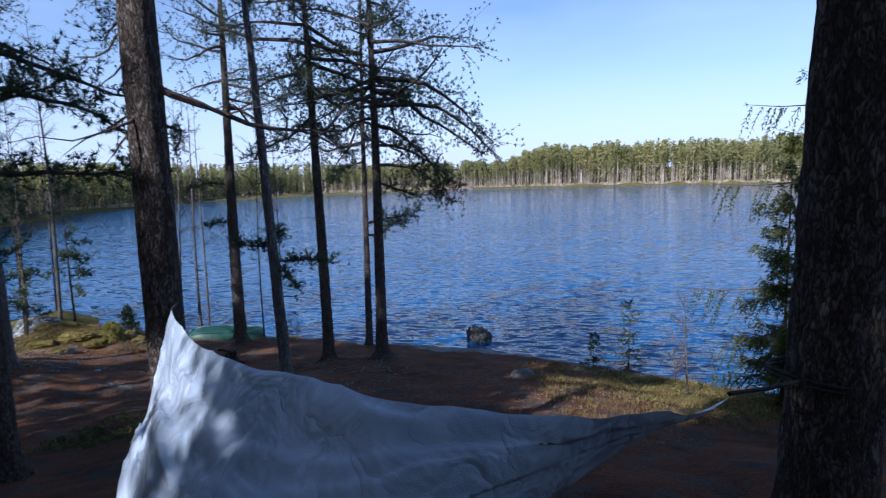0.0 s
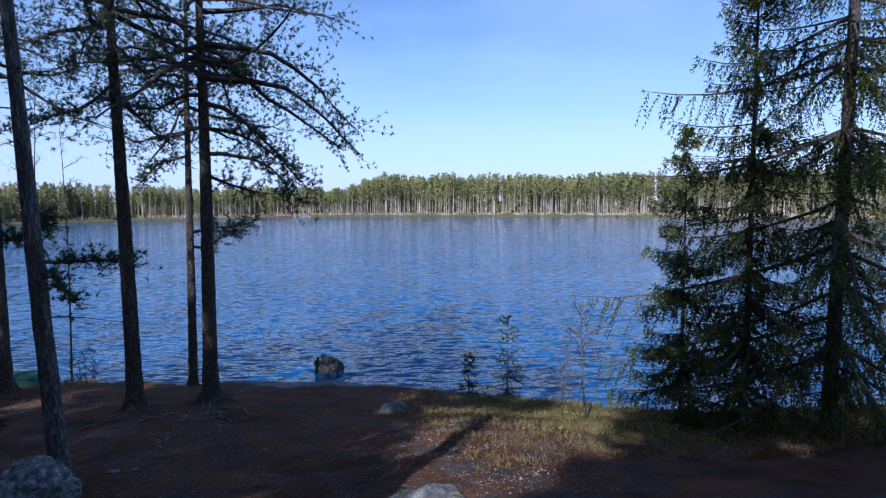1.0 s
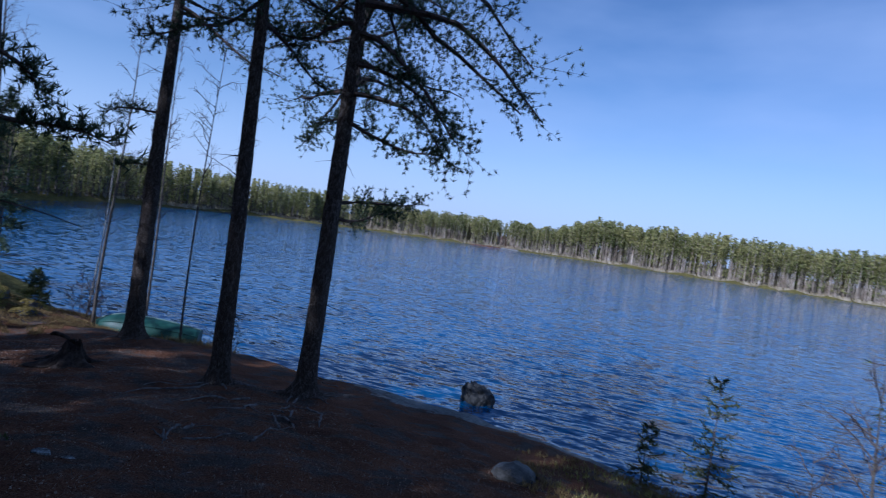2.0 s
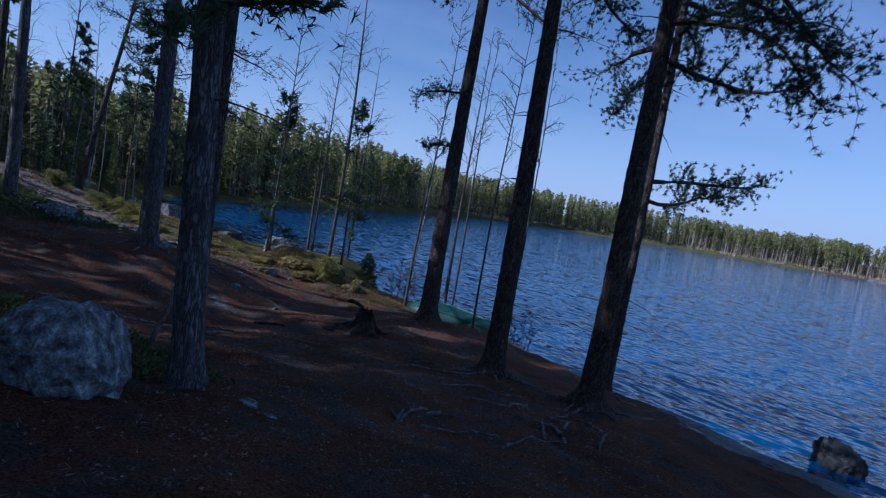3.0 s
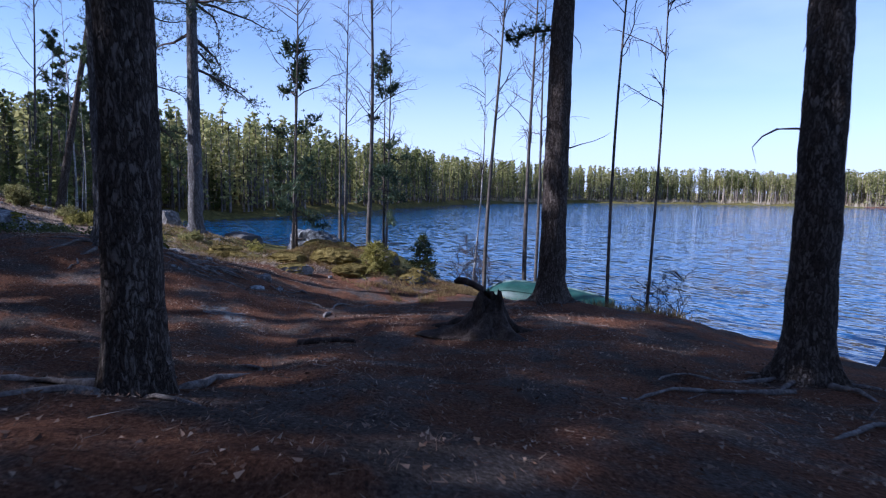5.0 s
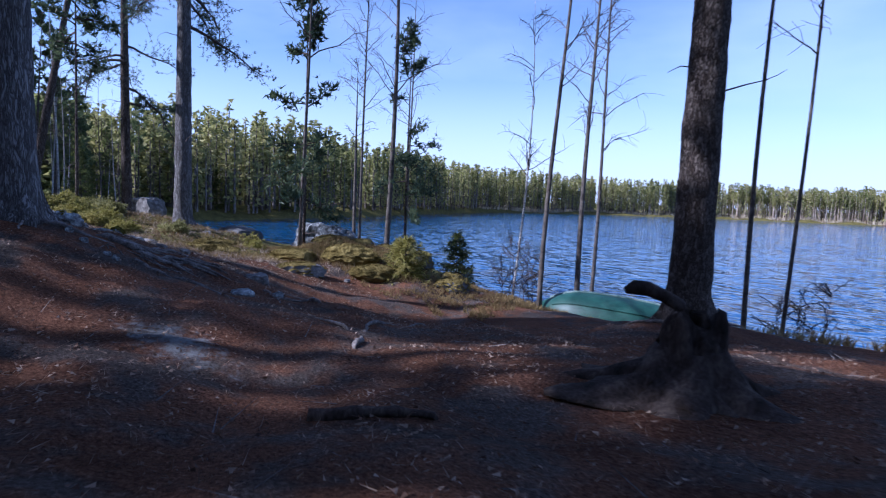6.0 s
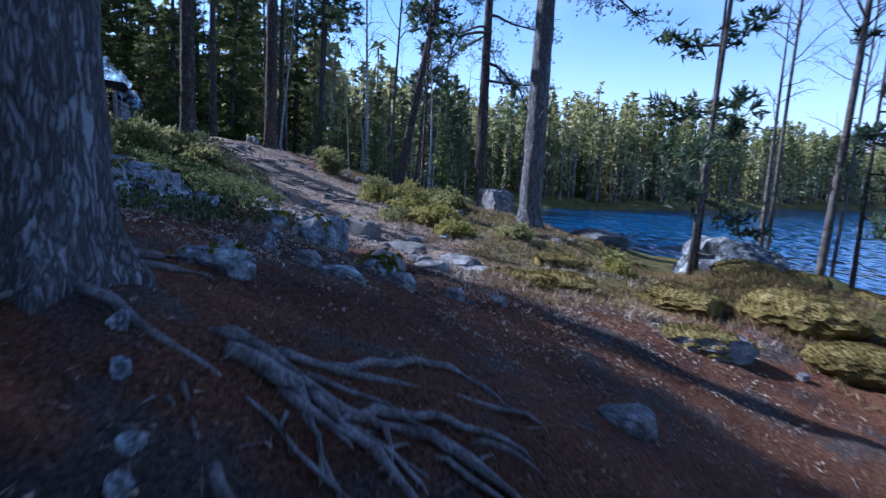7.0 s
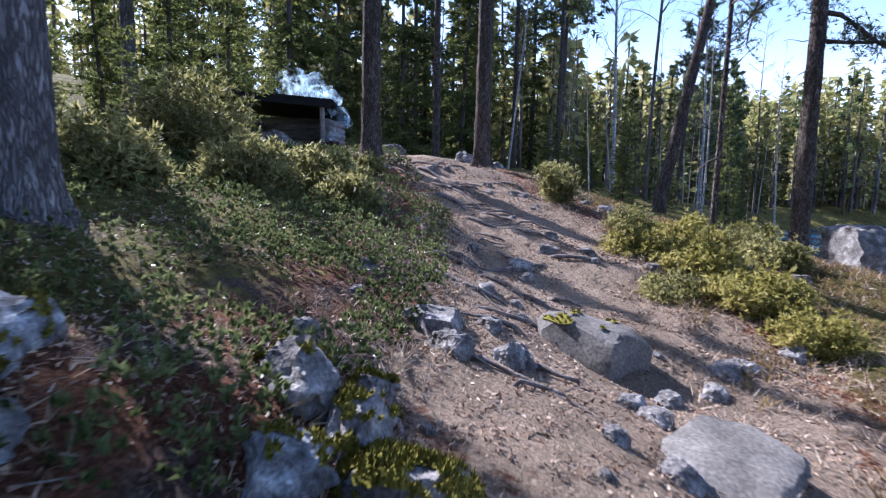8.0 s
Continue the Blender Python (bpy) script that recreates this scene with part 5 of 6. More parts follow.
def root_along(way, r, label="weathered root running over the ground", material=None):
    """A surface root through the given places."""
    pts = []
    for (x0, y0), (x1, y1) in zip(way, way[1:]):
        for k in range(6):
            t = k / 6
            x, y = x0 + (x1 - x0) * t + rgr.normal() * 0.012, y0 + (y1 - y0) * t + rgr.normal() * 0.012
            pts.append((x, y, ground_at(x, y) + r * 0.3))
    pts.append((*way[-1], ground_at(*way[-1]) - 0.03))
    v, f = [], []
    tube(v, f, pts, [r * (1 - 0.65 * k / (len(pts) - 1)) * (1 + 0.15 * rgr.normal()) for k in range(len(pts))], 8)
    return tagged(link_mesh("tree_root", v, f, material or ROOT, smooth=True), label, "root", "roots over the ground")


for way, r in ((((-11.65, 16.0), (-11.27, 16.12), (-11.04, 16.28), (-10.79, 16.42), (-10.61, 16.57)), 0.026), (((-11.38, 17.21), (-11.06, 17.14), (-10.53, 16.84)), 0.016), (((-10.81, 17.02), (-10.9, 17.38), (-11.13, 17.8)), 0.018),
               (((-12.13, 15.98), (-12.07, 16.22), (-11.99, 16.37), (-12.04, 16.66), (-11.93, 17.06)), 0.036), (((-12.07, 16.19), (-11.85, 16.26), (-11.6, 16.33)), 0.02),
               (((-12.26, 16.28), (-12.54, 16.88), (-12.17, 17.18)), 0.022), (((-2.66, 13.9), (-2.52, 13.4), (-2.31, 12.9)), 0.024), (((-2.3, 13.35), (-2.05, 13.7), (-1.75, 14.1)), 0.022), (((-1.6, 14.8), (-1.9, 15.3), (-2.2, 15.9)), 0.024),
               (((-1.6, 13.75), (-1.65, 14.4), (-1.5, 15.2)), 0.02), (((-2.6, 16.2), (-2.5, 15.5), (-2.9, 14.9)), 0.03), (((-2.9, 16.6), (-3.4, 15.9), (-3.6, 15.2)), 0.026), (((-1.9, 16.9), (-1.4, 16.2), (-1.2, 15.4)), 0.03), (((-3.9, 16.6), (-4.5, 16.0), (-4.7, 15.2)), 0.024)):
    root_along(way, r)
root_along(((-8.2, 15.42), (-7.95, 15.6), (-7.68, 15.8)), 0.042, "dark rotten branch lying in the litter", DEADWOOD)
v, f = [], []
stick = [(-4.75, 11.75, ground_at(-4.75, 11.75) - 0.02), (-4.85, 11.9, 3.35), (-4.82, 12.0, 3.6), (-4.95, 12.05, 3.78), (-4.9, 12.2, 3.86)]
tube(v, f, stick, [0.03, 0.028, 0.025, 0.024, 0.02], 8)
tagged(link_mesh("bare_stick", v, f, ROOT, smooth=True), "pale bent stick standing beside the pine", "stick")

# ---- stump ----
stump = new("tree_stump")
STX, STY = -7.0, 17.15
stump.location = (STX, STY, ground_at(STX, STY) - 0.06)
v, f = [], []
hs = [0.02 * k for k in range(24)]
tube(v, f, [(0.05 * h, 0.03 * h, h) for h in hs], [0.13 + 0.44 * math.exp(-h / 0.16) - (0.05 if h > 0.42 else 0) for h in hs], 48, 0.16)
for q in v:
    a = math.atan2(q.y, q.x)
    k = math.exp(-q.z / 0.14)
    ridge = 0.5 * max(0, math.cos(2.5 * a + 0.4)) ** 2 + 0.28 * math.cos(6 * a + 1.0)
    q.x *= 1 + k * ridge
    q.y *= 1 + k * ridge
    if q.z > 0.34:
        q.z += 0.07 * math.sin(3 * a + 0.6) + 0.05 * math.sin(7 * a) + 0.03 * math.sin(13 * a)
link_mesh("body", v, f, DEADWOOD, stump, smooth=True)
v, f = [], []
tube(v, f, [(0.08, 0.06, 0.3), (0.07, 0.05, 0.42), (0.03, 0.02, 0.5), (-0.05, -0.04, 0.555), (-0.13, -0.1, 0.61), (-0.2, -0.155, 0.645), (-0.26, -0.2, 0.65), (-0.3, -0.23, 0.63)], [0.075, 0.065, 0.05, 0.038, 0.036, 0.04, 0.042, 0.02], 12, 0.12)
link_mesh("snag", v, f, DEADWOOD, stump, "crooked dark snag", smooth=True)
for k, (a, ln, r) in enumerate(((3.6, 0.8, 0.1), (2.6, 0.5, 0.08), (4.5, 0.45, 0.08), (0.5, 0.55, 0.08), (1.4, 0.45, 0.07), (5.5, 0.4, 0.07))):
    v, f, pts = [], [], []
    for q in range(8):
        d = 0.22 + ln * q / 7
        px, py = d * math.cos(a + 0.05 * q * (1 if k % 2 else -1)), d * math.sin(a + 0.05 * q * (1 if k % 2 else -1))
        pts.append((px, py, ground_at(STX + px, STY + py) - stump.location.z + 0.07 * math.exp(-q / 1.5) - 0.014 * q))
    tube(v, f, pts, [r * (1 - 0.1 * q) for q in range(8)], 9, 0.15)
    link_mesh("root", v, f, DEADWOOD, stump, smooth=True)
tagged(stump, "rotten dark stump with spreading roots and a crooked snag", "stump")

# ---- boat ----
boat = new("rowing_boat")
boat.matrix_world = pose(-10.75, 25.3, ground_at(-10.75, 25.3) + 0.02, 0, -5, 199)
BEAM, KEEL, LONG = 0.74, 0.72, 3.4


def hull_width(t):
    """Half the beam along the hull: a broad transom at one end, a rounded bow at the other."""
    return BEAM * (0.72 + 0.28 * math.sin(math.pi * min(1.0, t / 0.9) * 0.5)) * math.sqrt(max(0.0, 1 - max(0.0, (t - 0.45) / 0.55) ** 2.4))


def hull_height(t):
    return KEEL * (0.82 + 0.18 * math.sin(math.pi * t)) * (1 - 0.45 * max(0.0, (t - 0.75) / 0.25) ** 2)


v, f = [], []
stations, around = 29, 19
for i in range(stations):
    t = i / (stations - 1)
    for j in range(around):
        a = math.pi * j / (around - 1)
        v.append(Vector((-LONG / 2 + LONG * t, hull_width(t) * math.cos(a) * (1 - 0.06 * math.sin(a)), hull_height(t) * math.sin(a) ** 0.62)))
for i in range(stations - 1):
    for j in range(around - 1):
        f.append((i * around + j, i * around + j + 1, (i + 1) * around + j + 1, (i + 1) * around + j))
hull = link_mesh("hull", v, f, BOATPAINT, boat, smooth=True)
hull.modifiers.new("thick", "SOLIDIFY").thickness = 0.02
link_mesh("transom", v[:around], [tuple(range(around))], BOATPAINT, boat).modifiers.new("thick", "SOLIDIFY").thickness = 0.03
v, f = [], []
tube(v, f, [(-LONG / 2 + LONG * t, 0, hull_height(t) + 0.005) for t in [k / 20 for k in range(20)]], [0.028] * 20, 6)
link_mesh("keel", v, f, BOATKEEL, boat, "pale worn keel strip")
for sg in (1, -1):
    v, f = [], []
    tube(v, f, [(-LONG / 2 + LONG * t, sg * hull_width(t), 0.02) for t in [k / 24 for k in range(24)]], [0.026] * 24, 6)
    link_mesh("gunwale", v, f, BOATKEEL, boat)
    v, f = [], []
    tube(v, f, [(-LONG / 2 + LONG * t, sg * hull_width(t) * 0.8, hull_height(t) * 0.72) for t in [k / 24 for k in range(23)]], [0.014] * 23, 5)
    link_mesh("strake", v, f, BOATPAINT, boat)
tagged(boat, "green rowing boat lying keel up by the water", "boat")

# ---- tarp ----
def tarp():
    """A pale plastic sheet slung between two pines, creased and sagging."""
    a, b, c, d = Vector((-1.75, 4.19, 7.09)), Vector((1.68, 2.92, 6.91)), Vector((-0.05, 2.1, 6.2)), Vector((-1.5, 2.65, 6.05))
    n = 90
    v, f = [], []
    for j in range(n + 1):
        for i in range(n + 1):
            s, t = i / n, j / n
            top, low = a.lerp(b, s), d.lerp(c, s)
            p = top.lerp(low, t)
            p.x -= 0.35 * s * math.sin(math.pi * t) * s
            sag = 4 * s * (1 - s)
            p.z += 0.19 * sag * (1 - t) - 0.1 * math.sin(math.pi * t)
            p.y -= 1.2 * sag * (1 - 0.4 * t)
            k = 0.5 + 0.5 * t
            p.z += k * (0.045 * math.sin(14 * (s * 0.6 + t) + 3 * math.sin(5 * s)) + 0.02 * math.sin(30 * t - 9 * s) * (1 - 0.5 * s) + 0.1 * noise.noise(Vector((s * 5, t * 4, 1))) - 0.09 * abs(noise.noise(Vector((s * 7 + 2 * t, t * 9 - 3 * s, 4)))) - 0.04 * abs(noise.noise(Vector((s * 16, t * 22 - 9 * s, 8)))))
            fold = math.atan2(t, 1.001 - s)
            p.z += 0.05 * math.sin(17 * fold) * min(1, 1.5 * math.hypot(t, 1 - s)) * s + 0.02 * math.sin(39 * fold + 2) * min(1, 2 * math.hypot(t, 1 - s)) * s
            fold = math.atan2(t, s + 0.001)
            p.z += 0.03 * math.sin(13 * fold) * min(1, 2 * math.hypot(t, s)) * (1 - s)
            v.append(p)
    for j in range(n):
        for i in range(n):
            f.append((j * (n + 1) + i, j * (n + 1) + i + 1, (j + 1) * (n + 1) + i + 1, (j + 1) * (n + 1) + i))
    root = new("tarp")
    root.location = (0, 3, 0)
    for q in v:
        q.y -= 3
    sheet = link_mesh("sheet", v, f, TARP, root, smooth=True)
    v, f = [], []
    tube(v, f, [b - Vector((0, 3, 0)), Vector((1.95, 0.12, 6.85)), Vector((2.2, 0.22, 6.85))], [0.012] * 3, 6)
    for turn in range(2):
        tube(v, f, [(2.39 + 0.262 * math.cos(q * 0.45), 0.37 + 0.262 * math.sin(q * 0.45), 6.83 + 0.03 * turn + 0.015 * math.sin(q)) for q in range(15)], [0.012] * 15, 6)
    link_mesh("rope", v, f, ROPE, root, "dark cord knotted round the trunk")
    v, f = [], []
    tube(v, f, [a - Vector((0, 3, 0)), Vector((-1.85, 1.5, 7.08)), Vector((-1.98, 1.68, 7.1))], [0.01] * 3, 6)
    link_mesh("rope", v, f, ROPE, root)
    return tagged(root, "pale blue-grey plastic tarp slung between two pines", "tarp")


def tarp_material():
    """Thin woven plastic: pale blue-grey, glossy, with fine creases."""
    m = bpy.data.materials.new("tarp_plastic")
    m.use_nodes = True
    n, l = m.node_tree.nodes, m.node_tree.links
    b = n["Principled BSDF"]
    b.inputs["Specular IOR Level"].default_value = 0.7
    tc = n.new("ShaderNodeTexCoord")
    big, crease, weave = (n.new("ShaderNodeTexNoise") for _ in range(3))
    for t, sc, de, di in ((big, 2.5, 3, 0.0), (crease, 3.0, 3, 0.8), (weave, 160, 1, 0.0)):
        t.inputs["Scale"].default_value, t.inputs["Detail"].default_value, t.inputs["Distortion"].default_value = sc, de, di
        l.new(tc.outputs["Object"], t.inputs["Vector"])
    ramp = n.new("ShaderNodeValToRGB")
    ramp.color_ramp.elements[0].position, ramp.color_ramp.elements[0].color = 0.3, (0.3, 0.36, 0.44, 1)
    ramp.color_ramp.elements[1].position, ramp.color_ramp.elements[1].color = 0.7, (0.5, 0.56, 0.64, 1)
    l.new(big.outputs["Fac"], ramp.inputs["Fac"]), l.new(ramp.outputs[0], b.inputs["Base Color"])
    rr = n.new("ShaderNodeMapRange")
    rr.inputs["To Min"].default_value, rr.inputs["To Max"].default_value = 0.12, 0.42
    l.new(crease.outputs["Fac"], rr.inputs["Value"]), l.new(rr.outputs[0], b.inputs["Roughness"])
    ab = n.new("ShaderNodeMath")
    ab.operation = "PINGPONG"
    ab.inputs[1].default_value = 0.25
    l.new(crease.outputs["Fac"], ab.inputs[0])
    ad = n.new("ShaderNodeMath")
    ad.operation = "MULTIPLY_ADD"
    ad.inputs[1].default_value = 0.02
    l.new(weave.outputs["Fac"], ad.inputs[0]), l.new(ab.outputs[0], ad.inputs[2])
    bu = n.new("ShaderNodeBump")
    bu.inputs["Strength"].default_value, bu.inputs["Distance"].default_value = 0.6, 0.16
    l.new(ad.outputs[0], bu.inputs["Height"]), l.new(bu.outputs[0], b.inputs["Normal"])
    return m


TARP = tarp_material()
tarp()

# ---- lean-to shelter ----
shelter = new("lean_to_shelter")
shelter.matrix_world = pose(-30.8, 9.5, ground_at(-30.3, 9.8) + 0.12, 0, 0, 96)


def box(name, lo, hi, material, parent, label="", bevel=0.02):
    bm = bmesh.new()
    bmesh.ops.create_cube(bm, size=1.0)
    for q in bm.verts:
        q.co = Vector([lo[k] + (q.co[k] + 0.5) * (hi[k] - lo[k]) for k in range(3)])
    bmesh.ops.bevel(bm, geom=bm.edges[:], offset=bevel, segments=2, affect="EDGES")
    me = bpy.data.meshes.new(name)
    bm.to_mesh(me)
    bm.free()
    me.materials.append(material)
    ob = new(name, me)
    ob.parent = parent
    if label:
        ob["label"] = label
    return ob


roof = box("roof", (-1.5, -1.3, 0), (1.55, 1.3, 0.13), ROOFING, shelter, "dark felted roof")
roof.location, roof.rotation_euler = (0, 0, 1.32), (radians(-7), radians(5), 0)
box("fascia", (-1.48, -1.32, -0.12), (1.52, -1.27, 0.03), ROOFING, roof)
for k in range(7):
    v, f = [], []
    tube(v, f, [(-1.3, 1.1, 0.09 + 0.17 * k), (1.3, 1.1, 0.09 + 0.17 * k)], [0.085] * 2, 10)
    link_mesh("log", v, f, LOG, shelter)
for sx in (-1.25, 1.25):
    for k in range(6):
        v, f = [], []
        tube(v, f, [(sx, -0.7, 0.09 + 0.17 * k), (sx, 1.2, 0.09 + 0.17 * k)], [0.085] * 2, 10)
        link_mesh("log", v, f, LOG, shelter)
    v, f = [], []
    tube(v, f, [(sx, -1.15, -0.1), (sx, -1.15, 1.3)], [0.07] * 2, 10)
    link_mesh("post", v, f, LOG, shelter)
box("bench", (-1.1, 0.2, 0.3), (1.1, 0.9, 0.36), LOG, shelter)
tagged(shelter, "log lean-to shelter with a dark felt roof", "shelter")
rock("hearth_rock", -29.1, 9.9, (0.5, 0.85, 0.6), 51, 0.3, turn=6, label="large grey rock in front of the shelter")
for k in range(9):
    v, f = [], []
    px, py = -29.3 + 0.05 * (k % 3), 11.15 + 0.13 * (k % 3)
    z0 = ground_at(px, py) + 0.05 + 0.11 * (k // 3)
    tube(v, f, [(px - 0.25, py, z0), (px + 0.25, py, z0)], [0.055] * 2, 9)
    tagged(link_mesh("firewood", v, f, DEADWOOD), "split firewood log stacked by the shelter", "firewood", "firewood pile")


# ---- smoke of the camp fire ----
def smoke_material():
    """Thin blue-white smoke: mostly clear, with ragged wisps."""
    m = bpy.data.materials.new("wood_smoke")
    m.use_nodes = True
    n, l = m.node_tree.nodes, m.node_tree.links
    tc = n.new("ShaderNodeTexCoord")
    t = n.new("ShaderNodeTexNoise")
    t.inputs["Scale"].default_value, t.inputs["Detail"].default_value, t.inputs["Distortion"].default_value = 2.6, 5.0, 0.8
    l.new(tc.outputs["Object"], t.inputs["Vector"])
    mr = n.new("ShaderNodeMapRange")
    mr.interpolation_type = "SMOOTHSTEP"
    mr.inputs["From Min"].default_value, mr.inputs["From Max"].default_value = 0.42, 0.72
    mr.inputs["To Max"].default_value = 0.34
    l.new(t.outputs["Fac"], mr.inputs["Value"])
    clear, back, front, veil, mix = n.new("ShaderNodeBsdfTransparent"), n.new("ShaderNodeBsdfTranslucent"), n.new("ShaderNodeBsdfDiffuse"), n.new("ShaderNodeAddShader"), n.new("ShaderNodeMixShader")
    back.inputs["Color"].default_value = front.inputs["Color"].default_value = (0.46, 0.62, 0.74, 1)
    l.new(back.outputs[0], veil.inputs[0]), l.new(front.outputs[0], veil.inputs[1])
    l.new(mr.outputs[0], mix.inputs[0]), l.new(clear.outputs[0], mix.inputs[1]), l.new(veil.outputs[0], mix.inputs[2])
    l.new(mix.outputs[0], n["Material Output"].inputs["Surface"])
    return m


def smoke(x, y, z):
    """Wisps that rise and drift from the fire, as one loose mass of puffs."""
    rg = np.random.default_rng(77)
    bm = bmesh.new()
    for k in range(7):
        u = k / 6
        made = bmesh.ops.create_icosphere(bm, subdivisions=3, radius=1.0)
        r = 0.2 + 0.3 * u
        c = Vector((-0.5 * u + rg.normal() * 0.12, -0.1 - 1.7 * u * u + rg.normal() * 0.12, 1.75 * u ** 0.8 + rg.normal() * 0.06))
        for q in made["verts"]:
            p = q.co.copy()
            q.co = c + p * r * (1 + 0.5 * noise.noise(p * 1.7 + Vector((k * 3.1, 0, 0))))
    me = bpy.data.meshes.new("smoke")
    bm.to_mesh(me)
    bm.free()
    me.materials.append(smoke_material())
    me.polygons.foreach_set("use_smooth", [True] * len(me.polygons))
    ob = new("smoke", me)
    ob.location = (x, y, z)
    return tagged(ob, "thin blue-white smoke drifting from the camp fire", "smoke", kind="stuff")


smoke(-30.2, 11.3, ground_at(-30.2, 11.3) + 0.5)


# ---- bushes and undergrowth ----
def bush(x, y, width, height, seed, material, leaf, count, label, name="juniper_bush"):
    rg = np.random.default_rng(seed)
    root = new(name)
    root.location = (x, y, ground_at(x, y) - 0.03)
    v, f, cen, out = [], [], [], []
    for _ in range(count):
        az, r = rg.uniform(0, 6.3), width / 2 * math.sqrt(rg.uniform())
        top = height * (1 - 0.55 * (2 * r / width) ** 2) * rg.uniform(0.55, 1.1)
        stem = wander((0.3 * r * math.cos(az), 0.3 * r * math.sin(az), 0), (0.8 * r * math.cos(az) / top, 0.8 * r * math.sin(az) / top, 1.0), top, 6, 0.12, 0.0, rg)
        tube(v, f, stem, [0.008, 0.007, 0.006, 0.005, 0.004, 0.003, 0.002], 3, cap=False)
        for k in range(2, 7):
            for _ in range(4):
                d = Vector(rg.normal(size=3)) * 0.7 + Vector((0, 0, 0.6))
                e = stem[k] + d.normalized() * rg.uniform(0.02, 0.13)
                cen.append(e), out.append(d)
    link_mesh("stemwork", v, f, TWIG, root)
    bv, bf = blades(np.array(cen), np.array(out), 7, leaf, leaf * 0.42, 0.7, rg)
    mesh_np("leaves", bv, bf, material, root)
    return tagged(root, label, "bush")


J = "yellow-green juniper bush beside the path"
bush(-21.6, 14.05, 1.88, 0.45, 301, JUNIPER, 0.075, 225, J)
bush(-20.6, 13.6, 1.62, 0.5, 302, JUNIPER, 0.075, 165, J)
bush(-22.6, 13.5, 1.5, 0.34, 303, JUNIPER, 0.075, 180, J)
bush(-23.5, 14.0, 1.1, 0.26, 304, JUNIPER, 0.065, 80, J)
bush(-20.9, 14.6, 1.12, 0.4, 305, JUNIPER, 0.07, 105, J)
bush(-22.0, 12.1, 1.9, 1.2, 315, JUNIPER, 0.075, 230, "tall dusky juniper bush beside the path")
bush(-24.2, 17.0, 0.55, 0.75, 306, JUNIPER, 0.07, 50, "young pale juniper on the slope")
bush(-19.0, 13.2, 1.50, 0.57, 307, JUNIPER, 0.075, 120, J)
G = "low bright green bilberry bush on the bank"
bush(-20.4, 18.7, 1.62, 0.38, 308, GREENGRASS, 0.06, 84, G, "bilberry_bush")
bush(-21.5, 18.5, 1.76, 0.42, 309, GREENGRASS, 0.06, 91, G, "bilberry_bush")
bush(-22.6, 18.6, 1.62, 0.38, 310, GREENGRASS, 0.06, 77, G, "bilberry_bush")
bush(-22.0, 19.4, 1.49, 0.34, 311, JUNIPER, 0.06, 62, G, "bilberry_bush")
bush(-23.9, 19.8, 1.35, 0.34, 312, GREENGRASS, 0.06, 56, G, "bilberry_bush")
bush(-19.6, 20.0, 1.22, 0.30, 313, JUNIPER, 0.06, 49, G, "bilberry_bush")
for x, y, w, h, k in ((-20.6, 18.05, 1.3, 0.28, 320), (-21.9, 17.85, 1.5, 0.34, 321), (-23.2, 18.0, 1.3, 0.3, 322), (-19.7, 18.9, 1.2, 0.26, 323), (-22.9, 19.3, 1.5, 0.36, 324)):
    bush(x, y, w, h, k, GREENGRASS if k % 2 else JUNIPER, 0.05, 70, G, "bilberry_bush")
bush(-17.6, 20.9, 0.68, 0.38, 314, GREENGRASS, 0.06, 24, "small green shoot on the bank", "bilberry_bush")


def carpet(name, n, xr, yr, keep, material, per, length, width, spread, up, label, category, seed, lift=0.0):
    """Low growth or litter scattered over the ground, as one mass."""
    rg = np.random.default_rng(seed)
    x, y = rg.uniform(*xr, n), rg.uniform(*yr, n)
    ok = keep(x, y) & (shore_distance(x, y) > 0.3)
    x, y = x[ok], y[ok]
    d = shore_distance(x, y)
    z = ground_z(x, y) + lumps(x, y) * np.clip(d / 1.5, 0, 1) + lift * rg.uniform(0, 1, len(x))
    dirs = np.stack([rg.normal(size=len(x)) * (1 - up), rg.normal(size=len(x)) * (1 - up), np.full(len(x), up)], 1)
    bv, bf = blades(np.stack([x, y, z], 1), dirs, per, length, width, spread, rg)
    return tagged(mesh_np(name, bv, bf, material), label, category, kind="stuff")


def clumpy(x, y, f=1.0):
    return np.sin(f * 2.3 * x + 2 * np.sin(f * 1.7 * y)) * np.sin(f * 2.9 * y + 1.5 * np.sin(f * 1.3 * x)) > -0.25


carpet("lingonberry", 17000, (-26, -14.3), (11.5, 16.2), lambda x, y: (trail_distance(x, y) > 0.95) & clumpy(x, y), LINGON, 8, 0.036, 0.024, 0.6, 0.7, "low lingonberry growth beside the path", "undergrowth", 401, 0.16)
carpet("heather", 6500, (-27, -15), (17.6, 23), lambda x, y: (trail_distance(x, y) > 1.1) & clumpy(x, y), DRYGRASS, 5, 0.09, 0.012, 0.5, 0.85, "dry grass and heather on the bank", "undergrowth", 402, 0.02)
carpet("bank_grass", 9000, (2.0, 13), (9.5, 17.5), lambda x, y: clumpy(x, y, 1.4), DRYGRASS, 5, 0.1, 0.014, 0.5, 0.85, "dry mossy grass on the lake bank", "grass", 403, 0.02)
carpet("bank_shoots", 2200, (2.5, 13), (10.5, 17.5), lambda x, y: clumpy(x, y, 1.1), GREENGRASS, 4, 0.08, 0.016, 0.5, 0.85, "green shoots on the lake bank", "grass", 404, 0.02)
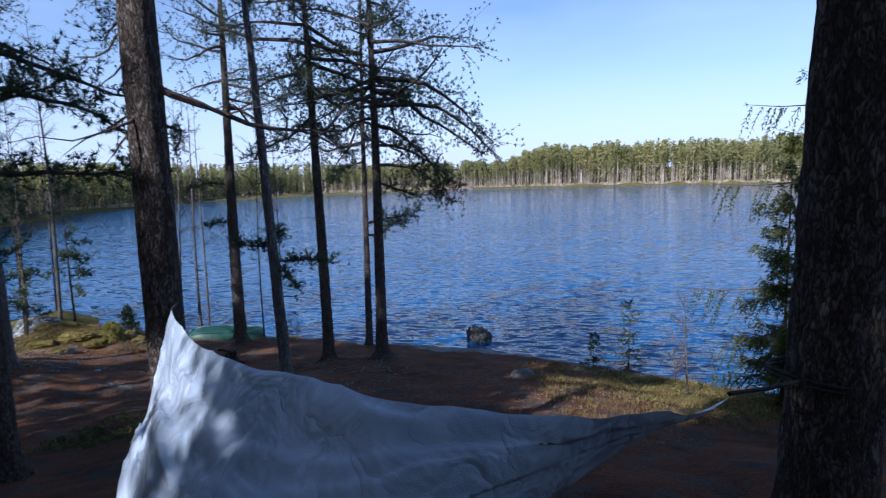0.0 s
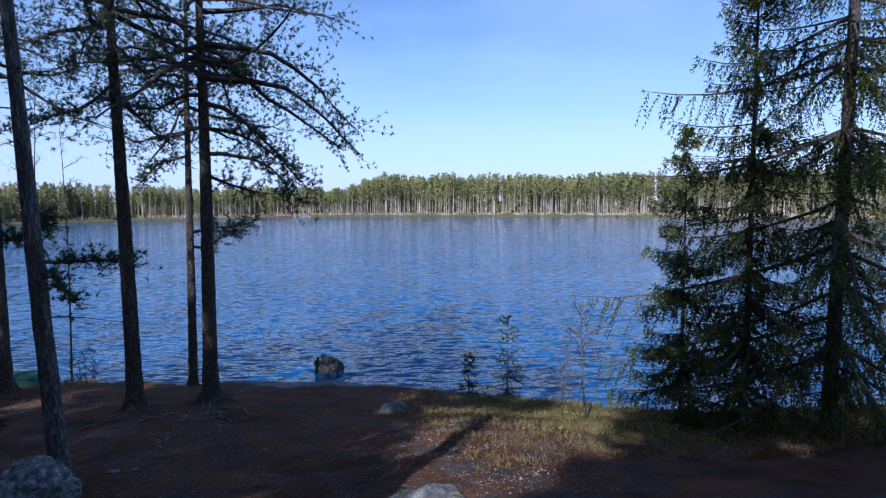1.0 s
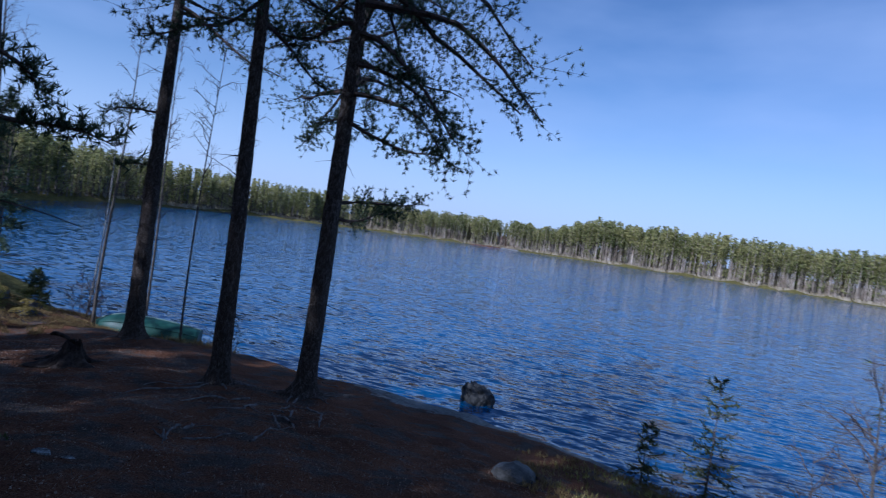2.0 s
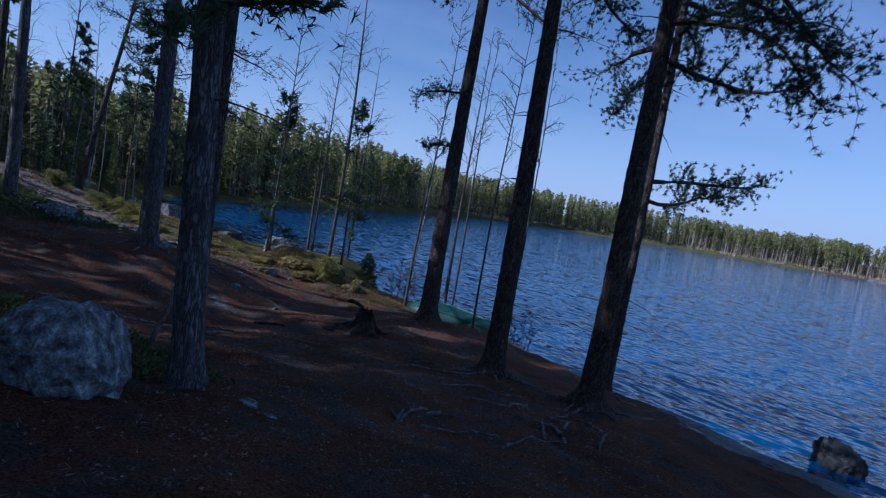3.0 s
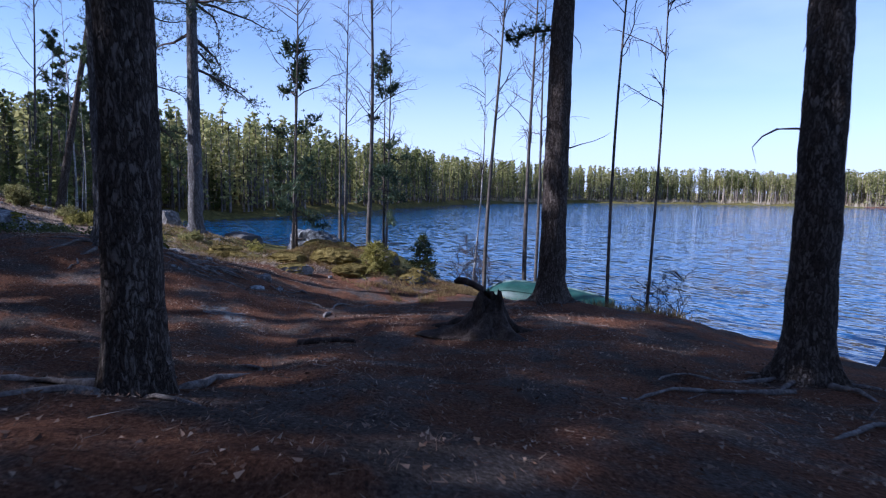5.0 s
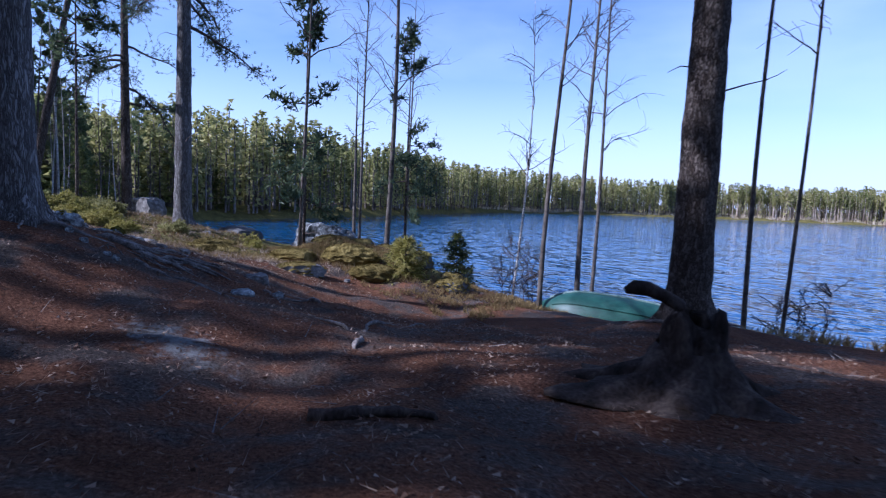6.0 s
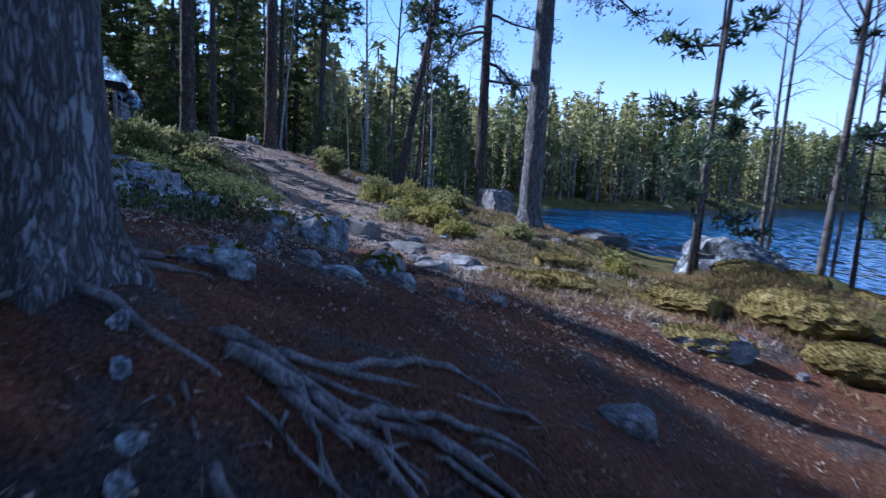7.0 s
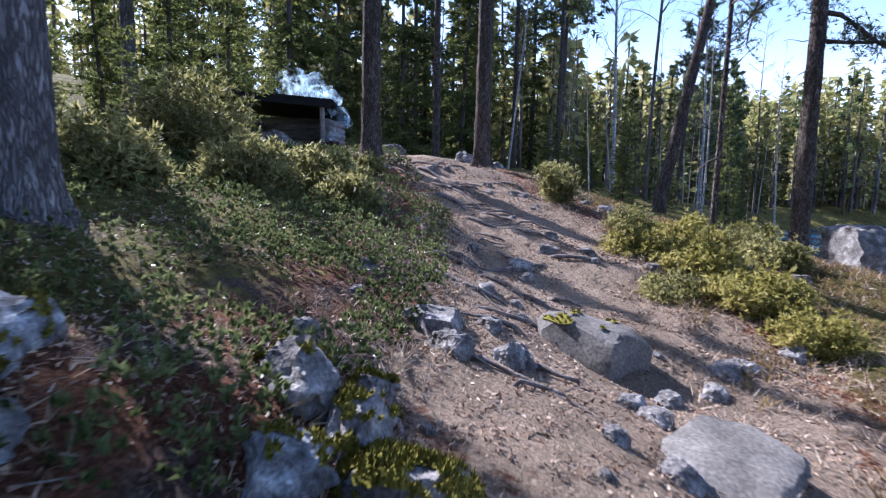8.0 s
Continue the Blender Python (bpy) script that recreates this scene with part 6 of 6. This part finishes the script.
carpet("shore_grass", 6000, (-18, -6), (20.5, 27.4), lambda x, y: shore_distance(x, y) < 3.2, DRYGRASS, 5, 0.16, 0.014, 0.4, 0.9, "pale dry grass along the water", "grass", 405)
carpet("dead_leaves", 60000, (-27, 4), (8, 22), lambda x, y: trail_distance(x, y) < 4.2, LITTER, 1, 0.026, 0.015, 0.4, 0.12, "dead leaves and needles strewn on the ground", "litter", 406, 0.015)
carpet("dry_needles", 40000, (-20, 4), (8, 22), lambda x, y: trail_distance(x, y) < 4.0, LITTER, 2, 0.06, 0.004, 0.4, 0.1, "dry pine needles strewn on the ground", "litter", 407, 0.01)
carpet("path_leaves", 30000, (-25.5, -14), (14.5, 20), lambda x, y: (trail_distance(x, y) < 2.2) & clumpy(x, y, 3.1), LITTER, 1, 0.03, 0.018, 0.35, 0.16, "dark curled leaves and bark on the path", "litter", 414, 0.012)
carpet("fallen_twigs", 3200, (-27, 4), (8, 22), lambda x, y: trail_distance(x, y) < 4.5, ROOT, 1, 0.2, 0.007, 0.2, 0.06, "fallen twigs strewn on the ground", "litter", 408, 0.01)
STRAW = leaf_mat("straw_litter", [(0.16, 0.11, 0.07), (0.32, 0.24, 0.16), (0.52, 0.43, 0.33)], 0.85, 0.1)
carpet("straw_litter", 42000, (-27, -13.5), (13.5, 21.5), lambda x, y: (trail_distance(x, y) < 3.2) & clumpy(x, y, 2.0), STRAW, 1, 0.034, 0.013, 0.35, 0.14, "pale dead leaves and grass strewn on the path", "litter", 409, 0.015)
carpet("straw_grass", 9000, (-27, -14.5), (15.3, 21.5), lambda x, y: (trail_distance(x, y) > 0.7) & clumpy(x, y, 1.5), STRAW, 4, 0.11, 0.008, 0.7, 0.6, "withered grass beside the path", "grass", 410)
carpet("moss_sprigs", 4200, (-7.2, -3.3), (9.0, 11.9), lambda x, y: clumpy(x, y, 1.7) & (trail_distance(x, y) > 0.9), LINGON, 6, 0.04, 0.026, 0.6, 0.7, "low green sprigs and moss under the pines", "undergrowth", 411, 0.08)
carpet("bark_flakes", 9000, (-12, 4), (8.5, 21), lambda x, y: (trail_distance(x, y) < 4.0) & clumpy(x, y, 2.6), LITTER, 1, 0.035, 0.02, 0.3, 0.1, "flakes of bark strewn on the ground", "litter", 412, 0.01)
carpet("mound_grass", 7000, (-18.6, -11.2), (20.9, 24.6), lambda x, y: clumpy(x, y, 1.6), DRYGRASS, 5, 0.1, 0.012, 0.6, 0.8, "dry grass and moss on the rocky mound", "grass", 413, 0.02)
